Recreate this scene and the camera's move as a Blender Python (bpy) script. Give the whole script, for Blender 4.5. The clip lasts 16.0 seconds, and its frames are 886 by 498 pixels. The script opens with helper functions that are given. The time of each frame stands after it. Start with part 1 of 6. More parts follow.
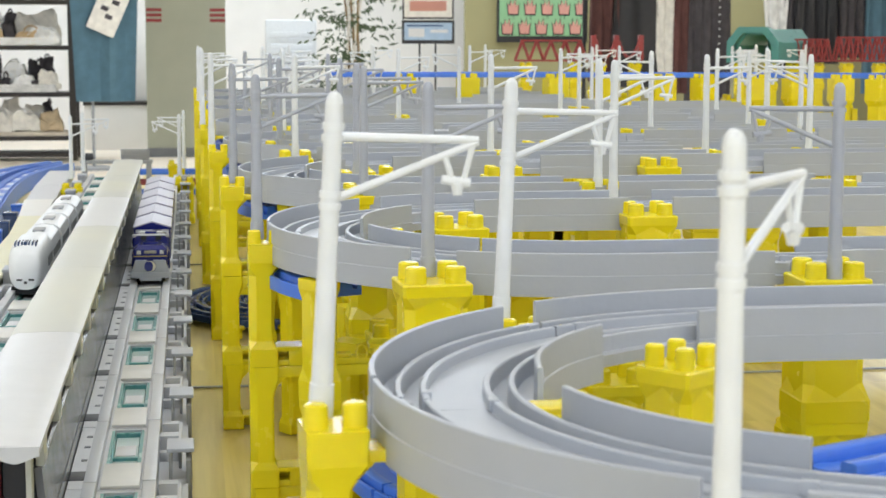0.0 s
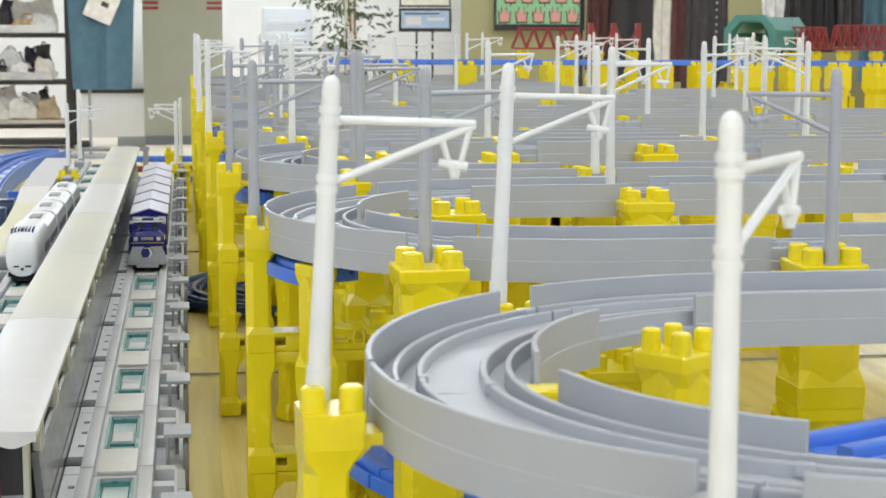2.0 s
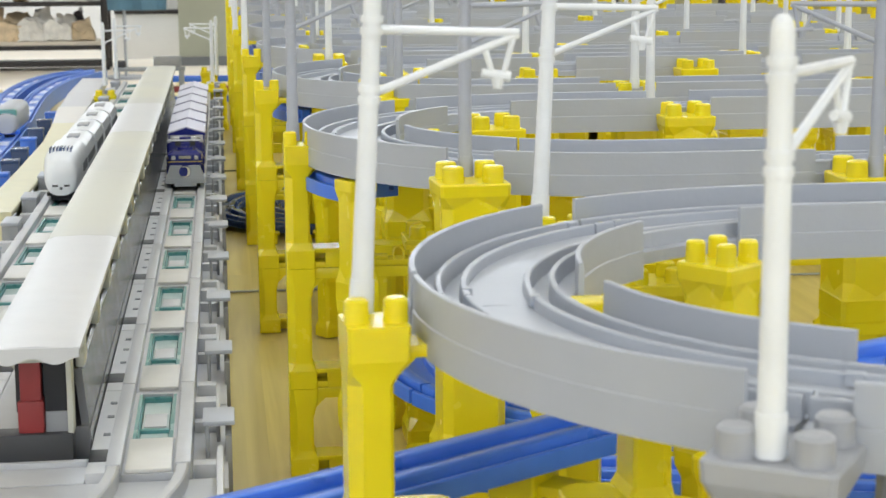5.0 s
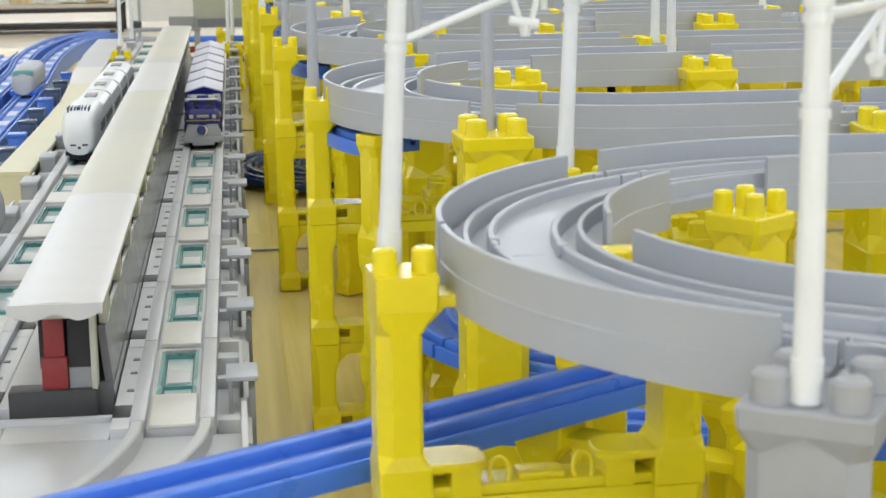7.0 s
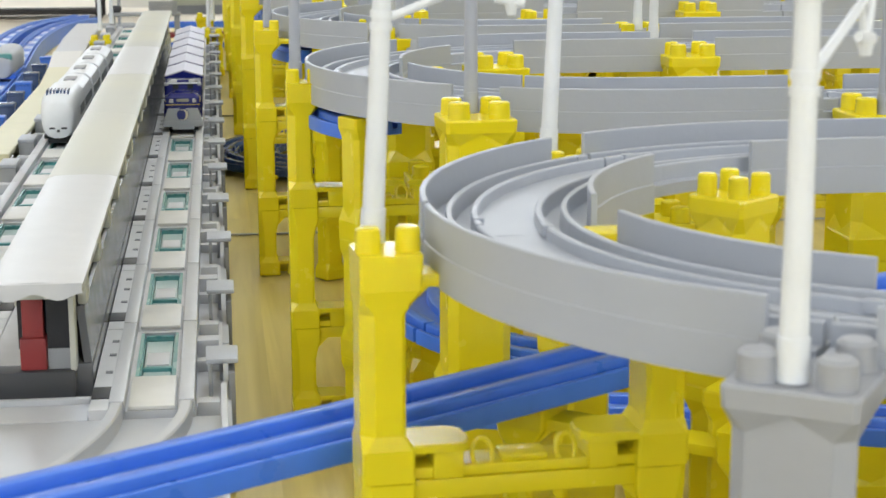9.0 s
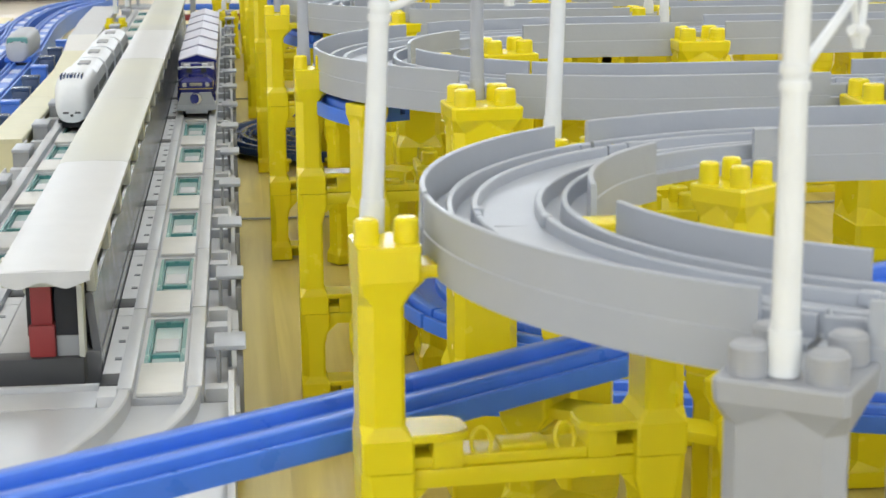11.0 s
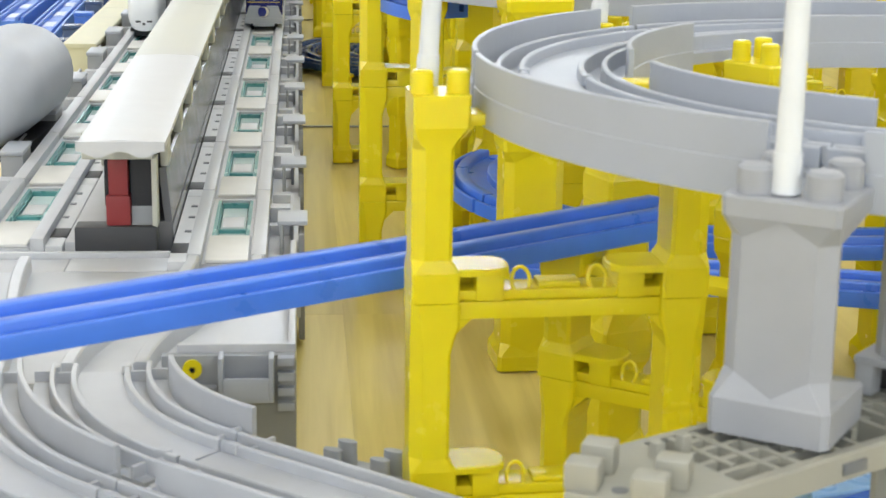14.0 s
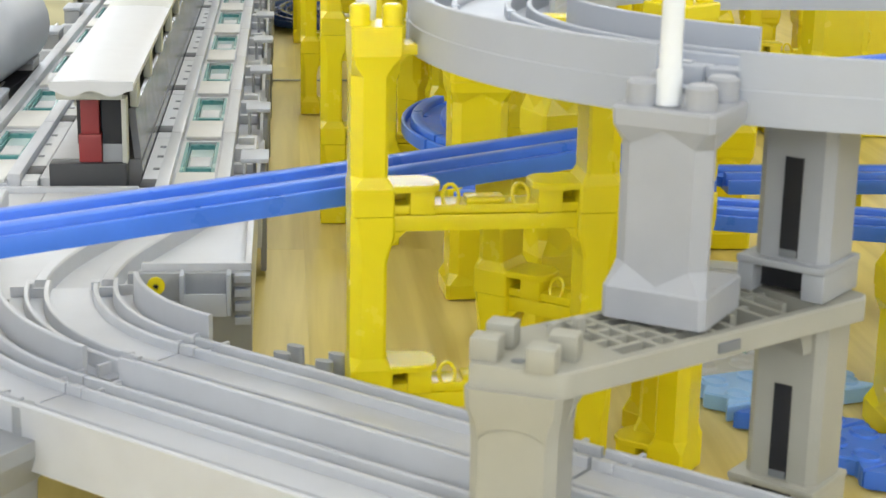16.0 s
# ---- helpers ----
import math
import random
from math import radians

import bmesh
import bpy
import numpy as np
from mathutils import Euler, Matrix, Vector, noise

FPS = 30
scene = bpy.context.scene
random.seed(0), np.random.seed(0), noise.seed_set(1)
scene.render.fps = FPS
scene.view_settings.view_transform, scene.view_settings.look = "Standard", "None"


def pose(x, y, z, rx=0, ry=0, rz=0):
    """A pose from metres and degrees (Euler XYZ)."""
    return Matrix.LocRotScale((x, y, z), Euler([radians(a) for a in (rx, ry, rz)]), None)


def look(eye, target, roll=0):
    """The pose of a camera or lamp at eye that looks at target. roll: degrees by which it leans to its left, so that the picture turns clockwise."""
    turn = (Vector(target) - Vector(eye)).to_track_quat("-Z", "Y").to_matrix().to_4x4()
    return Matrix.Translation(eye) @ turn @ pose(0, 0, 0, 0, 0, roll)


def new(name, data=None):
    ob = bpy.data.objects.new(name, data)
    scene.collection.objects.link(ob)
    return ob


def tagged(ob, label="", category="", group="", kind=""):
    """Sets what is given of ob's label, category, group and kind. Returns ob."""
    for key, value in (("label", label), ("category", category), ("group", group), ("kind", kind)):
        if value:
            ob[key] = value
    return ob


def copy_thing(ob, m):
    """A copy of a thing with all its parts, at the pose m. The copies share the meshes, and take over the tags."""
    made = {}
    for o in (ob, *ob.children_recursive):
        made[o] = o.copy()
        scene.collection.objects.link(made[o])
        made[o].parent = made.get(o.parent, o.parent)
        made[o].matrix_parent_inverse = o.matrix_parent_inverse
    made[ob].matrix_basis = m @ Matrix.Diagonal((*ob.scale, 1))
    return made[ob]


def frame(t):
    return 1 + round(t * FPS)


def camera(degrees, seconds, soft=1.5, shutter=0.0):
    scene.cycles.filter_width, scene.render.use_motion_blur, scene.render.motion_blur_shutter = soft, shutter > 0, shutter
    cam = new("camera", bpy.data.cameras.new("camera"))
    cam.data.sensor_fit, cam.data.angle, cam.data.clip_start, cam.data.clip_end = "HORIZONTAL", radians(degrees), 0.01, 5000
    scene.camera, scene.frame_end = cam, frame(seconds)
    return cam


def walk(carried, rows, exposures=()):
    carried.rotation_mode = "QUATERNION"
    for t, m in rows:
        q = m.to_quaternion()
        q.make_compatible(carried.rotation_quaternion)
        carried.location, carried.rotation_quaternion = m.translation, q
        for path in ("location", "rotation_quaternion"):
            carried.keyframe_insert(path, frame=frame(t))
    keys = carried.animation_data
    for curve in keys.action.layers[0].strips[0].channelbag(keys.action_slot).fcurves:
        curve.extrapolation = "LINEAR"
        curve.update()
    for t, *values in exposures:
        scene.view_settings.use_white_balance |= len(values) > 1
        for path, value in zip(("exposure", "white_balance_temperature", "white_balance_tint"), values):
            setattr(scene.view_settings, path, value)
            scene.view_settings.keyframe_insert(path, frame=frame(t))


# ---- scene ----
cam = camera(29.0, 16.0)
cam.data.dof.use_dof, cam.data.dof.focus_distance, cam.data.dof.aperture_fstop = True, 1.15, 46.0
PATH = [
    (0, (0.00518, -0.62711, 0.31445), (0.29577, 1.33628, 0.06822), 0.09),
    (0.5, (0.00526, -0.62941, 0.31416), (0.30153, 1.33366, 0.07215), 0.16),
    (1, (0.00342, -0.62721, 0.31418), (0.30249, 1.33515, 0.06984), 0.17),
    (1.5, (0.00461, -0.62835, 0.31396), (0.30244, 1.33352, 0.06418), 0.20),
    (2, (0.00511, -0.62755, 0.31300), (0.29906, 1.33361, 0.05331), 0.15),
    (2.5, (0.00406, -0.62552, 0.31205), (0.29252, 1.33493, 0.04109), 0.10),
    (3, (0.00290, -0.62577, 0.31207), (0.28582, 1.33356, 0.02753), 0.06),
    (3.5, (0.00304, -0.62565, 0.31158), (0.27896, 1.33235, 0.01140), 0.01),
    (4, (0.00345, -0.62455, 0.31063), (0.27119, 1.33188, -0.00666), -0.09),
    (4.5, (0.00357, -0.62397, 0.31025), (0.26236, 1.33068, -0.02499), -0.19),
    (7, (-0.00045, -0.62049, 0.30562), (0.23135, 1.32613, -0.09051), -0.70),
    (7.5, (-0.00120, -0.61953, 0.30475), (0.23459, 1.32570, -0.09589), -0.63),
    (8, (-0.00279, -0.61883, 0.30419), (0.23966, 1.32500, -0.09922), -0.48),
    (8.5, (-0.00208, -0.61864, 0.30335), (0.24805, 1.32375, -0.10233), -0.26),
    (9, (-0.00198, -0.61823, 0.30195), (0.25471, 1.32280, -0.10611), -0.12),
    (11.5, (0.00750, -0.61998, 0.30583), (0.22503, 1.31766, -0.13940), -0.45),
    (12, (0.01004, -0.62053, 0.29833), (0.21116, 1.31488, -0.16399), -0.40),
    (12.5, (0.00947, -0.63202, 0.29735), (0.20127, 1.30184, -0.17531), -0.09),
    (13, (0.00676, -0.64999, 0.29046), (0.18946, 1.28202, -0.19323), 0.31),
    (13.5, (0.00415, -0.66612, 0.28582), (0.17564, 1.26531, -0.20424), 0.62),
    (14, (0.00140, -0.67983, 0.28631), (0.16636, 1.25135, -0.20699), 0.92),
    (14.5, (-0.00388, -0.69351, 0.28847), (0.15778, 1.23751, -0.20651), 1.03),
    (15, (-0.00061, -0.70937, 0.28668), (0.16245, 1.21958, -0.21590), 1.10),
    (15.5, (0.01099, -0.72805, 0.28035), (0.18129, 1.19696, -0.23475), 1.24),
    (16, (0.01381, -0.74500, 0.28300), (0.19785, 1.17549, -0.24411), 1.15),
]
walk(cam, [(t, look(eye, target, roll)) for t, eye, target, roll in PATH], exposures=[(0.0, -0.16), (9.0, -0.18), (11.5, -0.12), (13.5, 0.0), (14.5, 0.04), (16.0, 0.06)])


# ---------------------------------------------------------------- world and light
world = bpy.data.worlds.new("world")
scene.world = world
world.use_nodes = True
bg = world.node_tree.nodes["Background"]
bg.inputs[0].default_value = (0.95, 0.97, 1.0, 1)
bg.inputs[1].default_value = 0.25


def ceiling_lamp(x, y, z, sx, sy, power):
    data = bpy.data.lights.new("ceiling_lamp", "AREA")
    data.shape, data.size, data.size_y, data.energy = "RECTANGLE", sx, sy, power
    data.color = (0.85, 0.963, 1.115)
    ob = new("ceiling_lamp", data)
    ob.matrix_world = pose(x, y, z)
    return ob


for lx in (-2.6, 0.4, 3.4):
    for ly in (-2.2, 1.0, 4.2):
        ceiling_lamp(lx, ly, 2.25, 0.5, 1.6, 17)
for lx, ly in ((-5.5, -4.5), (-1.5, -5.3), (2.5, -5.3), (6.5, -4.5), (-6.0, 1.5), (7.5, 1.5)):
    ceiling_lamp(lx, ly, 2.25, 1.6, 1.6, 93)
for lx in (-2.0, 1.2, 4.6):
    for ly in (9.0, 14.6):
        ceiling_lamp(lx, ly, 2.25, 1.6, 1.2, 76)


# ---------------------------------------------------------------- materials
def material(name, colour, rough=0.4, metal=0.0, grain=0.04, scale=60.0, bump=0.08, bump_scale=350.0, stain=None, coat=0.0, sss=0.0, spec=0.5):
    m = bpy.data.materials.new(name)
    m.use_nodes = True
    n, l = m.node_tree.nodes, m.node_tree.links
    b = n["Principled BSDF"]
    b.inputs["Metallic"].default_value = metal
    b.inputs["Coat Weight"].default_value = coat
    b.inputs["Specular IOR Level"].default_value = spec
    if sss:
        b.inputs["Subsurface Weight"].default_value = sss
        b.inputs["Subsurface Radius"].default_value = (0.006, 0.005, 0.001)
    tc = n.new("ShaderNodeTexCoord")
    info = n.new("ShaderNodeObjectInfo")
    big = n.new("ShaderNodeTexNoise")
    big.inputs["Scale"].default_value, big.inputs["Detail"].default_value = scale, 6
    l.new(tc.outputs["Object"], big.inputs["Vector"])
    ramp = n.new("ShaderNodeMapRange")
    ramp.inputs[1].default_value, ramp.inputs[2].default_value = 0.3, 0.7
    ramp.inputs[3].default_value, ramp.inputs[4].default_value = 1 - grain, 1 + grain
    l.new(big.outputs["Fac"], ramp.inputs[0])
    rnd = n.new("ShaderNodeMapRange")
    rnd.inputs[3].default_value, rnd.inputs[4].default_value = 1 - grain * 0.8, 1 + grain * 0.8
    l.new(info.outputs["Random"], rnd.inputs[0])
    mul = n.new("ShaderNodeMath")
    mul.operation = "MULTIPLY"
    l.new(ramp.outputs[0], mul.inputs[0])
    l.new(rnd.outputs[0], mul.inputs[1])
    mix = n.new("ShaderNodeVectorMath")
    mix.operation = "SCALE"
    mix.inputs[0].default_value = colour
    l.new(mul.outputs[0], mix.inputs["Scale"])
    out = mix.outputs[0]
    fine = n.new("ShaderNodeTexNoise")
    fine.inputs["Scale"].default_value, fine.inputs["Detail"].default_value = bump_scale, 4
    l.new(tc.outputs["Object"], fine.inputs["Vector"])
    if stain:
        sm = n.new("ShaderNodeMix")
        sm.data_type = "RGBA"
        sr = n.new("ShaderNodeMapRange")
        sr.inputs[1].default_value, sr.inputs[2].default_value = 0.35, 0.85
        sr.inputs[4].default_value = stain[1]
        sn = n.new("ShaderNodeTexNoise")
        sn.inputs["Scale"].default_value, sn.inputs["Detail"].default_value = scale * 0.35, 8
        l.new(tc.outputs["Object"], sn.inputs["Vector"])
        l.new(sn.outputs["Fac"], sr.inputs[0])
        l.new(sr.outputs[0], sm.inputs["Factor"])
        l.new(out, sm.inputs["A"])
        sm.inputs["B"].default_value = (*stain[0], 1)
        out = sm.outputs["Result"]
    l.new(out, b.inputs["Base Color"])
    rr = n.new("ShaderNodeMapRange")
    rr.inputs[1].default_value, rr.inputs[2].default_value = 0.3, 0.7
    rr.inputs[3].default_value, rr.inputs[4].default_value = max(0.02, rough - 0.035), min(1, rough + 0.045)
    l.new(big.outputs["Fac"], rr.inputs[0])
    l.new(rr.outputs[0], b.inputs["Roughness"])
    bp = n.new("ShaderNodeBump")
    bp.inputs["Strength"].default_value, bp.inputs["Distance"].default_value = bump, 0.001
    l.new(fine.outputs["Fac"], bp.inputs["Height"])
    l.new(bp.outputs[0], b.inputs["Normal"])
    return m


GREY = material("grey_plastic", (0.425, 0.447, 0.492), 0.34, stain=((0.39, 0.41, 0.45), 0.06), grain=0.015)
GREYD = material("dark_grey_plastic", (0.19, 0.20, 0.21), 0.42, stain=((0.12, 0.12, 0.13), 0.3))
CHARP = material("charcoal_plastic", (0.055, 0.056, 0.06), 0.5)
BLOCKG = material("block_grey_plastic", (0.37, 0.38, 0.405), 0.36, stain=((0.33, 0.34, 0.36), 0.12))
NOSEG = material("nose_grey_paint", (0.44, 0.46, 0.50), 0.42)
WALLG = material("platform_grey_plastic", (0.165, 0.167, 0.172), 0.22, stain=((0.12, 0.12, 0.124), 0.3))
# darker copy of the grey plastic: the shadow on the outer side, as colour
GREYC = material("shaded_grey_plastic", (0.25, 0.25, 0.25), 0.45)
GREYM = material("mid_grey_plastic", (0.34, 0.35, 0.36), 0.4)
GREYP = material("pole_grey_plastic", (0.42, 0.44, 0.50), 0.36)
BEIGE = material("beige_grey_plastic", (0.38, 0.37, 0.31), 0.45, stain=((0.31, 0.30, 0.25), 0.3))
WHITE = material("white_plastic", (0.64, 0.64, 0.64), 0.35)
POLEW = material("pole_white_plastic", (0.80, 0.82, 0.84), 0.32)
CREAM = material("aged_white_plastic", (0.56, 0.56, 0.51), 0.4, stain=((0.70, 0.68, 0.50), 0.55), scale=18)
PALE = material("pale_yellow_plastic", (0.72, 0.69, 0.48), 0.42, stain=((0.6, 0.56, 0.36), 0.3))
CREAMW = material("cream_white_plastic", (0.74, 0.725, 0.68), 0.36, stain=((0.60, 0.57, 0.49), 0.25))
TRACK = material("light_grey_track", (0.555, 0.562, 0.58), 0.33, stain=((0.54, 0.54, 0.55), 0.15))
YELLOW = material("yellow_plastic", (0.86, 0.71, 0.012), 0.24, grain=0.02, sss=0.3, stain=((0.80, 0.63, 0.01), 0.08))
BLUE = material("blue_plastic", (0.058, 0.185, 0.72), 0.30, spec=0.42, grain=0.06, stain=((0.08, 0.22, 0.69), 0.12))
BLUEM = material("matt_blue_plastic", (0.075, 0.20, 0.64), 0.40, grain=0.06)
NAVY = material("navy_rail_plastic", (0.045, 0.08, 0.185), 0.25)
PERI = material("pale_periwinkle_plastic", (0.60, 0.66, 0.84), 0.4)
LBLUE = material("light_blue_plastic", (0.32, 0.55, 0.90), 0.35)
TEAL = material("teal_plastic", (0.085, 0.29, 0.28), 0.3)
TEALM = material("mid_teal_plastic", (0.20, 0.42, 0.40), 0.25)
PANE = material("clear_teal_pane", (0.60, 0.72, 0.70), 0.12)
LOCO = material("navy_loco_paint", (0.018, 0.025, 0.20), 0.16, coat=0.4)
RED = material("red_plastic", (0.30, 0.035, 0.035), 0.4)
# real black parts, and the painted shade in slots, doorway and openings
BLACK = material("black_plastic_and_shade", (0.015, 0.015, 0.017), 0.45)
SILVER = material("silver_paint", (0.55, 0.56, 0.60), 0.28, metal=0.6)
LILAC = material("pale_lilac_roof", (0.45, 0.44, 0.53), 0.34)
GLASS = material("dark_window", (0.02, 0.025, 0.03), 0.08)
HEAD = material("lamp_lens", (0.75, 0.72, 0.6), 0.15)
GOLD = material("gold_line", (0.55, 0.42, 0.12), 0.35)
WALLM = material("painted_wall", (0.87, 0.845, 0.80), 0.8, scale=4, bump_scale=120, grain=0.03)
COLM = material("sage_column_paint", (0.42, 0.43, 0.33), 0.6, scale=5, bump_scale=120)
SHELFM = material("dark_metal_shelf", (0.03, 0.024, 0.02), 0.5, scale=8)
PWOOD = material("pale_shop_floor", (0.84, 0.74, 0.60), 0.45, scale=3, grain=0.08, bump_scale=60)
TAN = material("tan_cloth", (0.66, 0.48, 0.28), 0.85, scale=20, grain=0.15)
OFFW = material("off_white_cloth", (0.84, 0.80, 0.72), 0.85, scale=20, grain=0.12)
DRESSM = material("teal_cloth", (0.09, 0.18, 0.235), 0.85, scale=14, grain=0.12, bump_scale=200)
BLACKC = material("black_cloth", (0.022, 0.021, 0.023), 0.6, scale=14, grain=0.2)
CHAR = material("charcoal_cloth", (0.065, 0.058, 0.062), 0.9, scale=14, grain=0.2)
BROWN = material("brown_cloth", (0.11, 0.045, 0.04), 0.9, scale=14, grain=0.2)
OLIVE = material("olive_wall_paint", (0.30, 0.27, 0.13), 0.8, scale=5)
LEAF = material("leaf_green", (0.095, 0.14, 0.065), 0.5, scale=30, grain=0.3)
STEM = material("bamboo_stem", (0.30, 0.20, 0.09), 0.6, scale=25, grain=0.2)
MINT = material("mint_poster_paper", (0.23, 0.43, 0.22), 0.6, scale=8)
WHITEC = material("white_cotton_cloth", (0.93, 0.92, 0.89), 0.9, scale=16, grain=0.18, bump_scale=90, bump=0.3)
PAPER = material("kraft_paper", (0.68, 0.53, 0.34), 0.8, scale=14, grain=0.2)
PINK = material("pink_print", (0.56, 0.26, 0.20), 0.6, scale=8)
SCREEN = material("screen_glass", (0.36, 0.48, 0.62), 0.15, scale=12, grain=0.1)


def wood_boards():
    m = bpy.data.materials.new("oak_board")
    m.use_nodes = True
    n, l = m.node_tree.nodes, m.node_tree.links
    b = n["Principled BSDF"]
    tc, info = n.new("ShaderNodeTexCoord"), n.new("ShaderNodeObjectInfo")
    shift = n.new("ShaderNodeVectorMath")
    shift.operation = "MULTIPLY_ADD"
    comb = n.new("ShaderNodeCombineXYZ")
    for k in range(3):
        l.new(info.outputs["Random"], comb.inputs[k])
    shift.inputs[1].default_value = (13, 7, 5)
    l.new(comb.outputs[0], shift.inputs[0])
    l.new(tc.outputs["Object"], shift.inputs[2])
    stretch = n.new("ShaderNodeMapping")
    stretch.inputs["Scale"].default_value = (70, 3.2, 20)
    l.new(shift.outputs[0], stretch.inputs["Vector"])
    grain = n.new("ShaderNodeTexNoise")
    grain.inputs["Scale"].default_value, grain.inputs["Detail"].default_value, grain.inputs["Distortion"].default_value = 1.0, 6, 0.35
    l.new(stretch.outputs[0], grain.inputs["Vector"])
    ramp = n.new("ShaderNodeValToRGB")
    e = ramp.color_ramp.elements
    e[0].position, e[0].color = 0.26, (0.55, 0.415, 0.105, 1)
    e[1].position, e[1].color = 0.62, (0.78, 0.63, 0.215, 1)
    l.new(grain.outputs["Fac"], ramp.inputs["Fac"])
    rnd = n.new("ShaderNodeMapRange")
    rnd.inputs[3].default_value, rnd.inputs[4].default_value = 0.88, 1.10
    l.new(info.outputs["Random"], rnd.inputs[0])
    sc = n.new("ShaderNodeVectorMath")
    sc.operation = "SCALE"
    l.new(ramp.outputs["Color"], sc.inputs[0])
    l.new(rnd.outputs[0], sc.inputs["Scale"])
    l.new(sc.outputs[0], b.inputs["Base Color"])
    b.inputs["Roughness"].default_value = 0.3
    bp = n.new("ShaderNodeBump")
    bp.inputs["Strength"].default_value, bp.inputs["Distance"].default_value = 0.15, 0.0006
    l.new(grain.outputs["Fac"], bp.inputs["Height"])
    l.new(bp.outputs[0], b.inputs["Normal"])
    return m


OAK = wood_boards()


# ---------------------------------------------------------------- mesh helpers
def add_box(bm, lo, hi, bevel=0.0, mat=None):
    cx = [(a + b) / 2 for a, b in zip(lo, hi)]
    sz = [max(1e-5, abs(b - a)) for a, b in zip(lo, hi)]
    m = Matrix.Translation(cx) @ Matrix.Diagonal((*sz, 1))
    if mat is not None:
        m = mat @ m
    r = bmesh.ops.create_cube(bm, size=1, matrix=m)
    if bevel:
        es = list({e for v in r["verts"] for e in v.link_edges})
        bmesh.ops.bevel(bm, geom=es, offset=bevel, segments=2, affect="EDGES", profile=0.6)


def add_cyl(bm, p, q, r1, r2=None, seg=14):
    p, q = Vector(p), Vector(q)
    d = q - p
    m = Matrix.Translation((p + q) / 2) @ d.to_track_quat("Z", "Y").to_matrix().to_4x4()
    bmesh.ops.create_cone(bm, cap_ends=True, segments=seg, radius1=r1, radius2=r1 if r2 is None else r2, depth=d.length, matrix=m)


def add_frustum(bm, c, z0, z1, a0, b0, a1, b1, ch=0.0):
    """A four-sided tapering block, a and b its half sizes at both ends, ch its corner cut."""
    def ring(z, a, b):
        if ch:
            pts = [(a, -b + ch), (a, b - ch), (a - ch, b), (-a + ch, b), (-a, b - ch), (-a, -b + ch), (-a + ch, -b), (a - ch, -b)]
        else:
            pts = [(a, -b), (a, b), (-a, b), (-a, -b)]
        return [bm.verts.new((c[0] + x, c[1] + y, z)) for x, y in pts]
    r0, r1 = ring(z0, a0, b0), ring(z1, a1, b1)
    n = len(r0)
    for i in range(n):
        bm.faces.new((r0[i], r0[(i + 1) % n], r1[(i + 1) % n], r1[i]))
    bm.faces.new(r1)
    bm.faces.new(list(reversed(r0)))


def loft(bm, rings):
    """One closed body through eight-cornered rings of (x, y, z, half x, half y, corner cut)."""
    vs = []
    for x, y, z, a, b, ch in rings:
        pts = [(a, -b + ch), (a, b - ch), (a - ch, b), (-a + ch, b), (-a, b - ch), (-a, -b + ch), (-a + ch, -b), (a - ch, -b)]
        vs.append([bm.verts.new((x + p, y + q, z)) for p, q in pts])
    for r0, r1 in zip(vs, vs[1:]):
        for i in range(8):
            bm.faces.new((r0[i], r0[(i + 1) % 8], r1[(i + 1) % 8], r1[i]))
    bm.faces.new(vs[-1])
    bm.faces.new(list(reversed(vs[0])))


def leg_loft(bm, x, s, rings):
    """A leg through rings of (height, outer x, inner x, half depth, outer corner cut, inner corner cut); s = 1 has its inside towards +x."""
    vs = []
    for z, o, i, b, co, ci in rings:
        pts = [(-o, -b + co), (-o + co, -b), (i - ci, -b), (i, -b + ci), (i, b - ci), (i - ci, b), (-o + co, b), (-o, b - co)]
        vs.append([bm.verts.new((x + s * p, q, z)) for p, q in pts])
    for r0, r1 in zip(vs, vs[1:]):
        for k in range(8):
            bm.faces.new((r0[k], r0[(k + 1) % 8], r1[(k + 1) % 8], r1[k]))
    bm.faces.new(vs[-1])
    bm.faces.new(list(reversed(vs[0])))


def tube_ring(bm, pts, r, seg=6):
    """A closed tube through points that lie in a plane facing y."""
    n = len(pts)
    rings = []
    for i, p in enumerate(pts):
        d = (Vector(pts[(i + 1) % n]) - Vector(pts[i - 1])).normalized()
        u = Vector((0, 1, 0))
        v = d.cross(u).normalized()
        rings.append([bm.verts.new(Vector(p) + u * r * math.cos(2 * math.pi * j / seg) + v * r * math.sin(2 * math.pi * j / seg)) for j in range(seg)])
    for i in range(n):
        a, b = rings[i], rings[(i + 1) % n]
        for j in range(seg):
            bm.faces.new((a[j], a[(j + 1) % seg], b[(j + 1) % seg], b[j]))


def sweep(bm, path, profile):
    """A closed profile of (offset to the right, height) carried along a plan path of (x, y, z)."""
    rings = []
    for i, p in enumerate(path):
        a, b = Vector(path[max(0, i - 1)]), Vector(path[min(len(path) - 1, i + 1)])
        d = (b - a)
        d.z = 0
        d.normalize()
        r = Vector((d.y, -d.x, 0))
        rings.append([bm.verts.new(Vector(p) + r * o + Vector((0, 0, h))) for o, h in profile])
    n = len(profile)
    for k in range(len(rings) - 1):
        for i in range(n):
            bm.faces.new((rings[k][i], rings[k][(i + 1) % n], rings[k + 1][(i + 1) % n], rings[k + 1][i]))
    bm.faces.new(rings[0])
    bm.faces.new(list(reversed(rings[-1])))


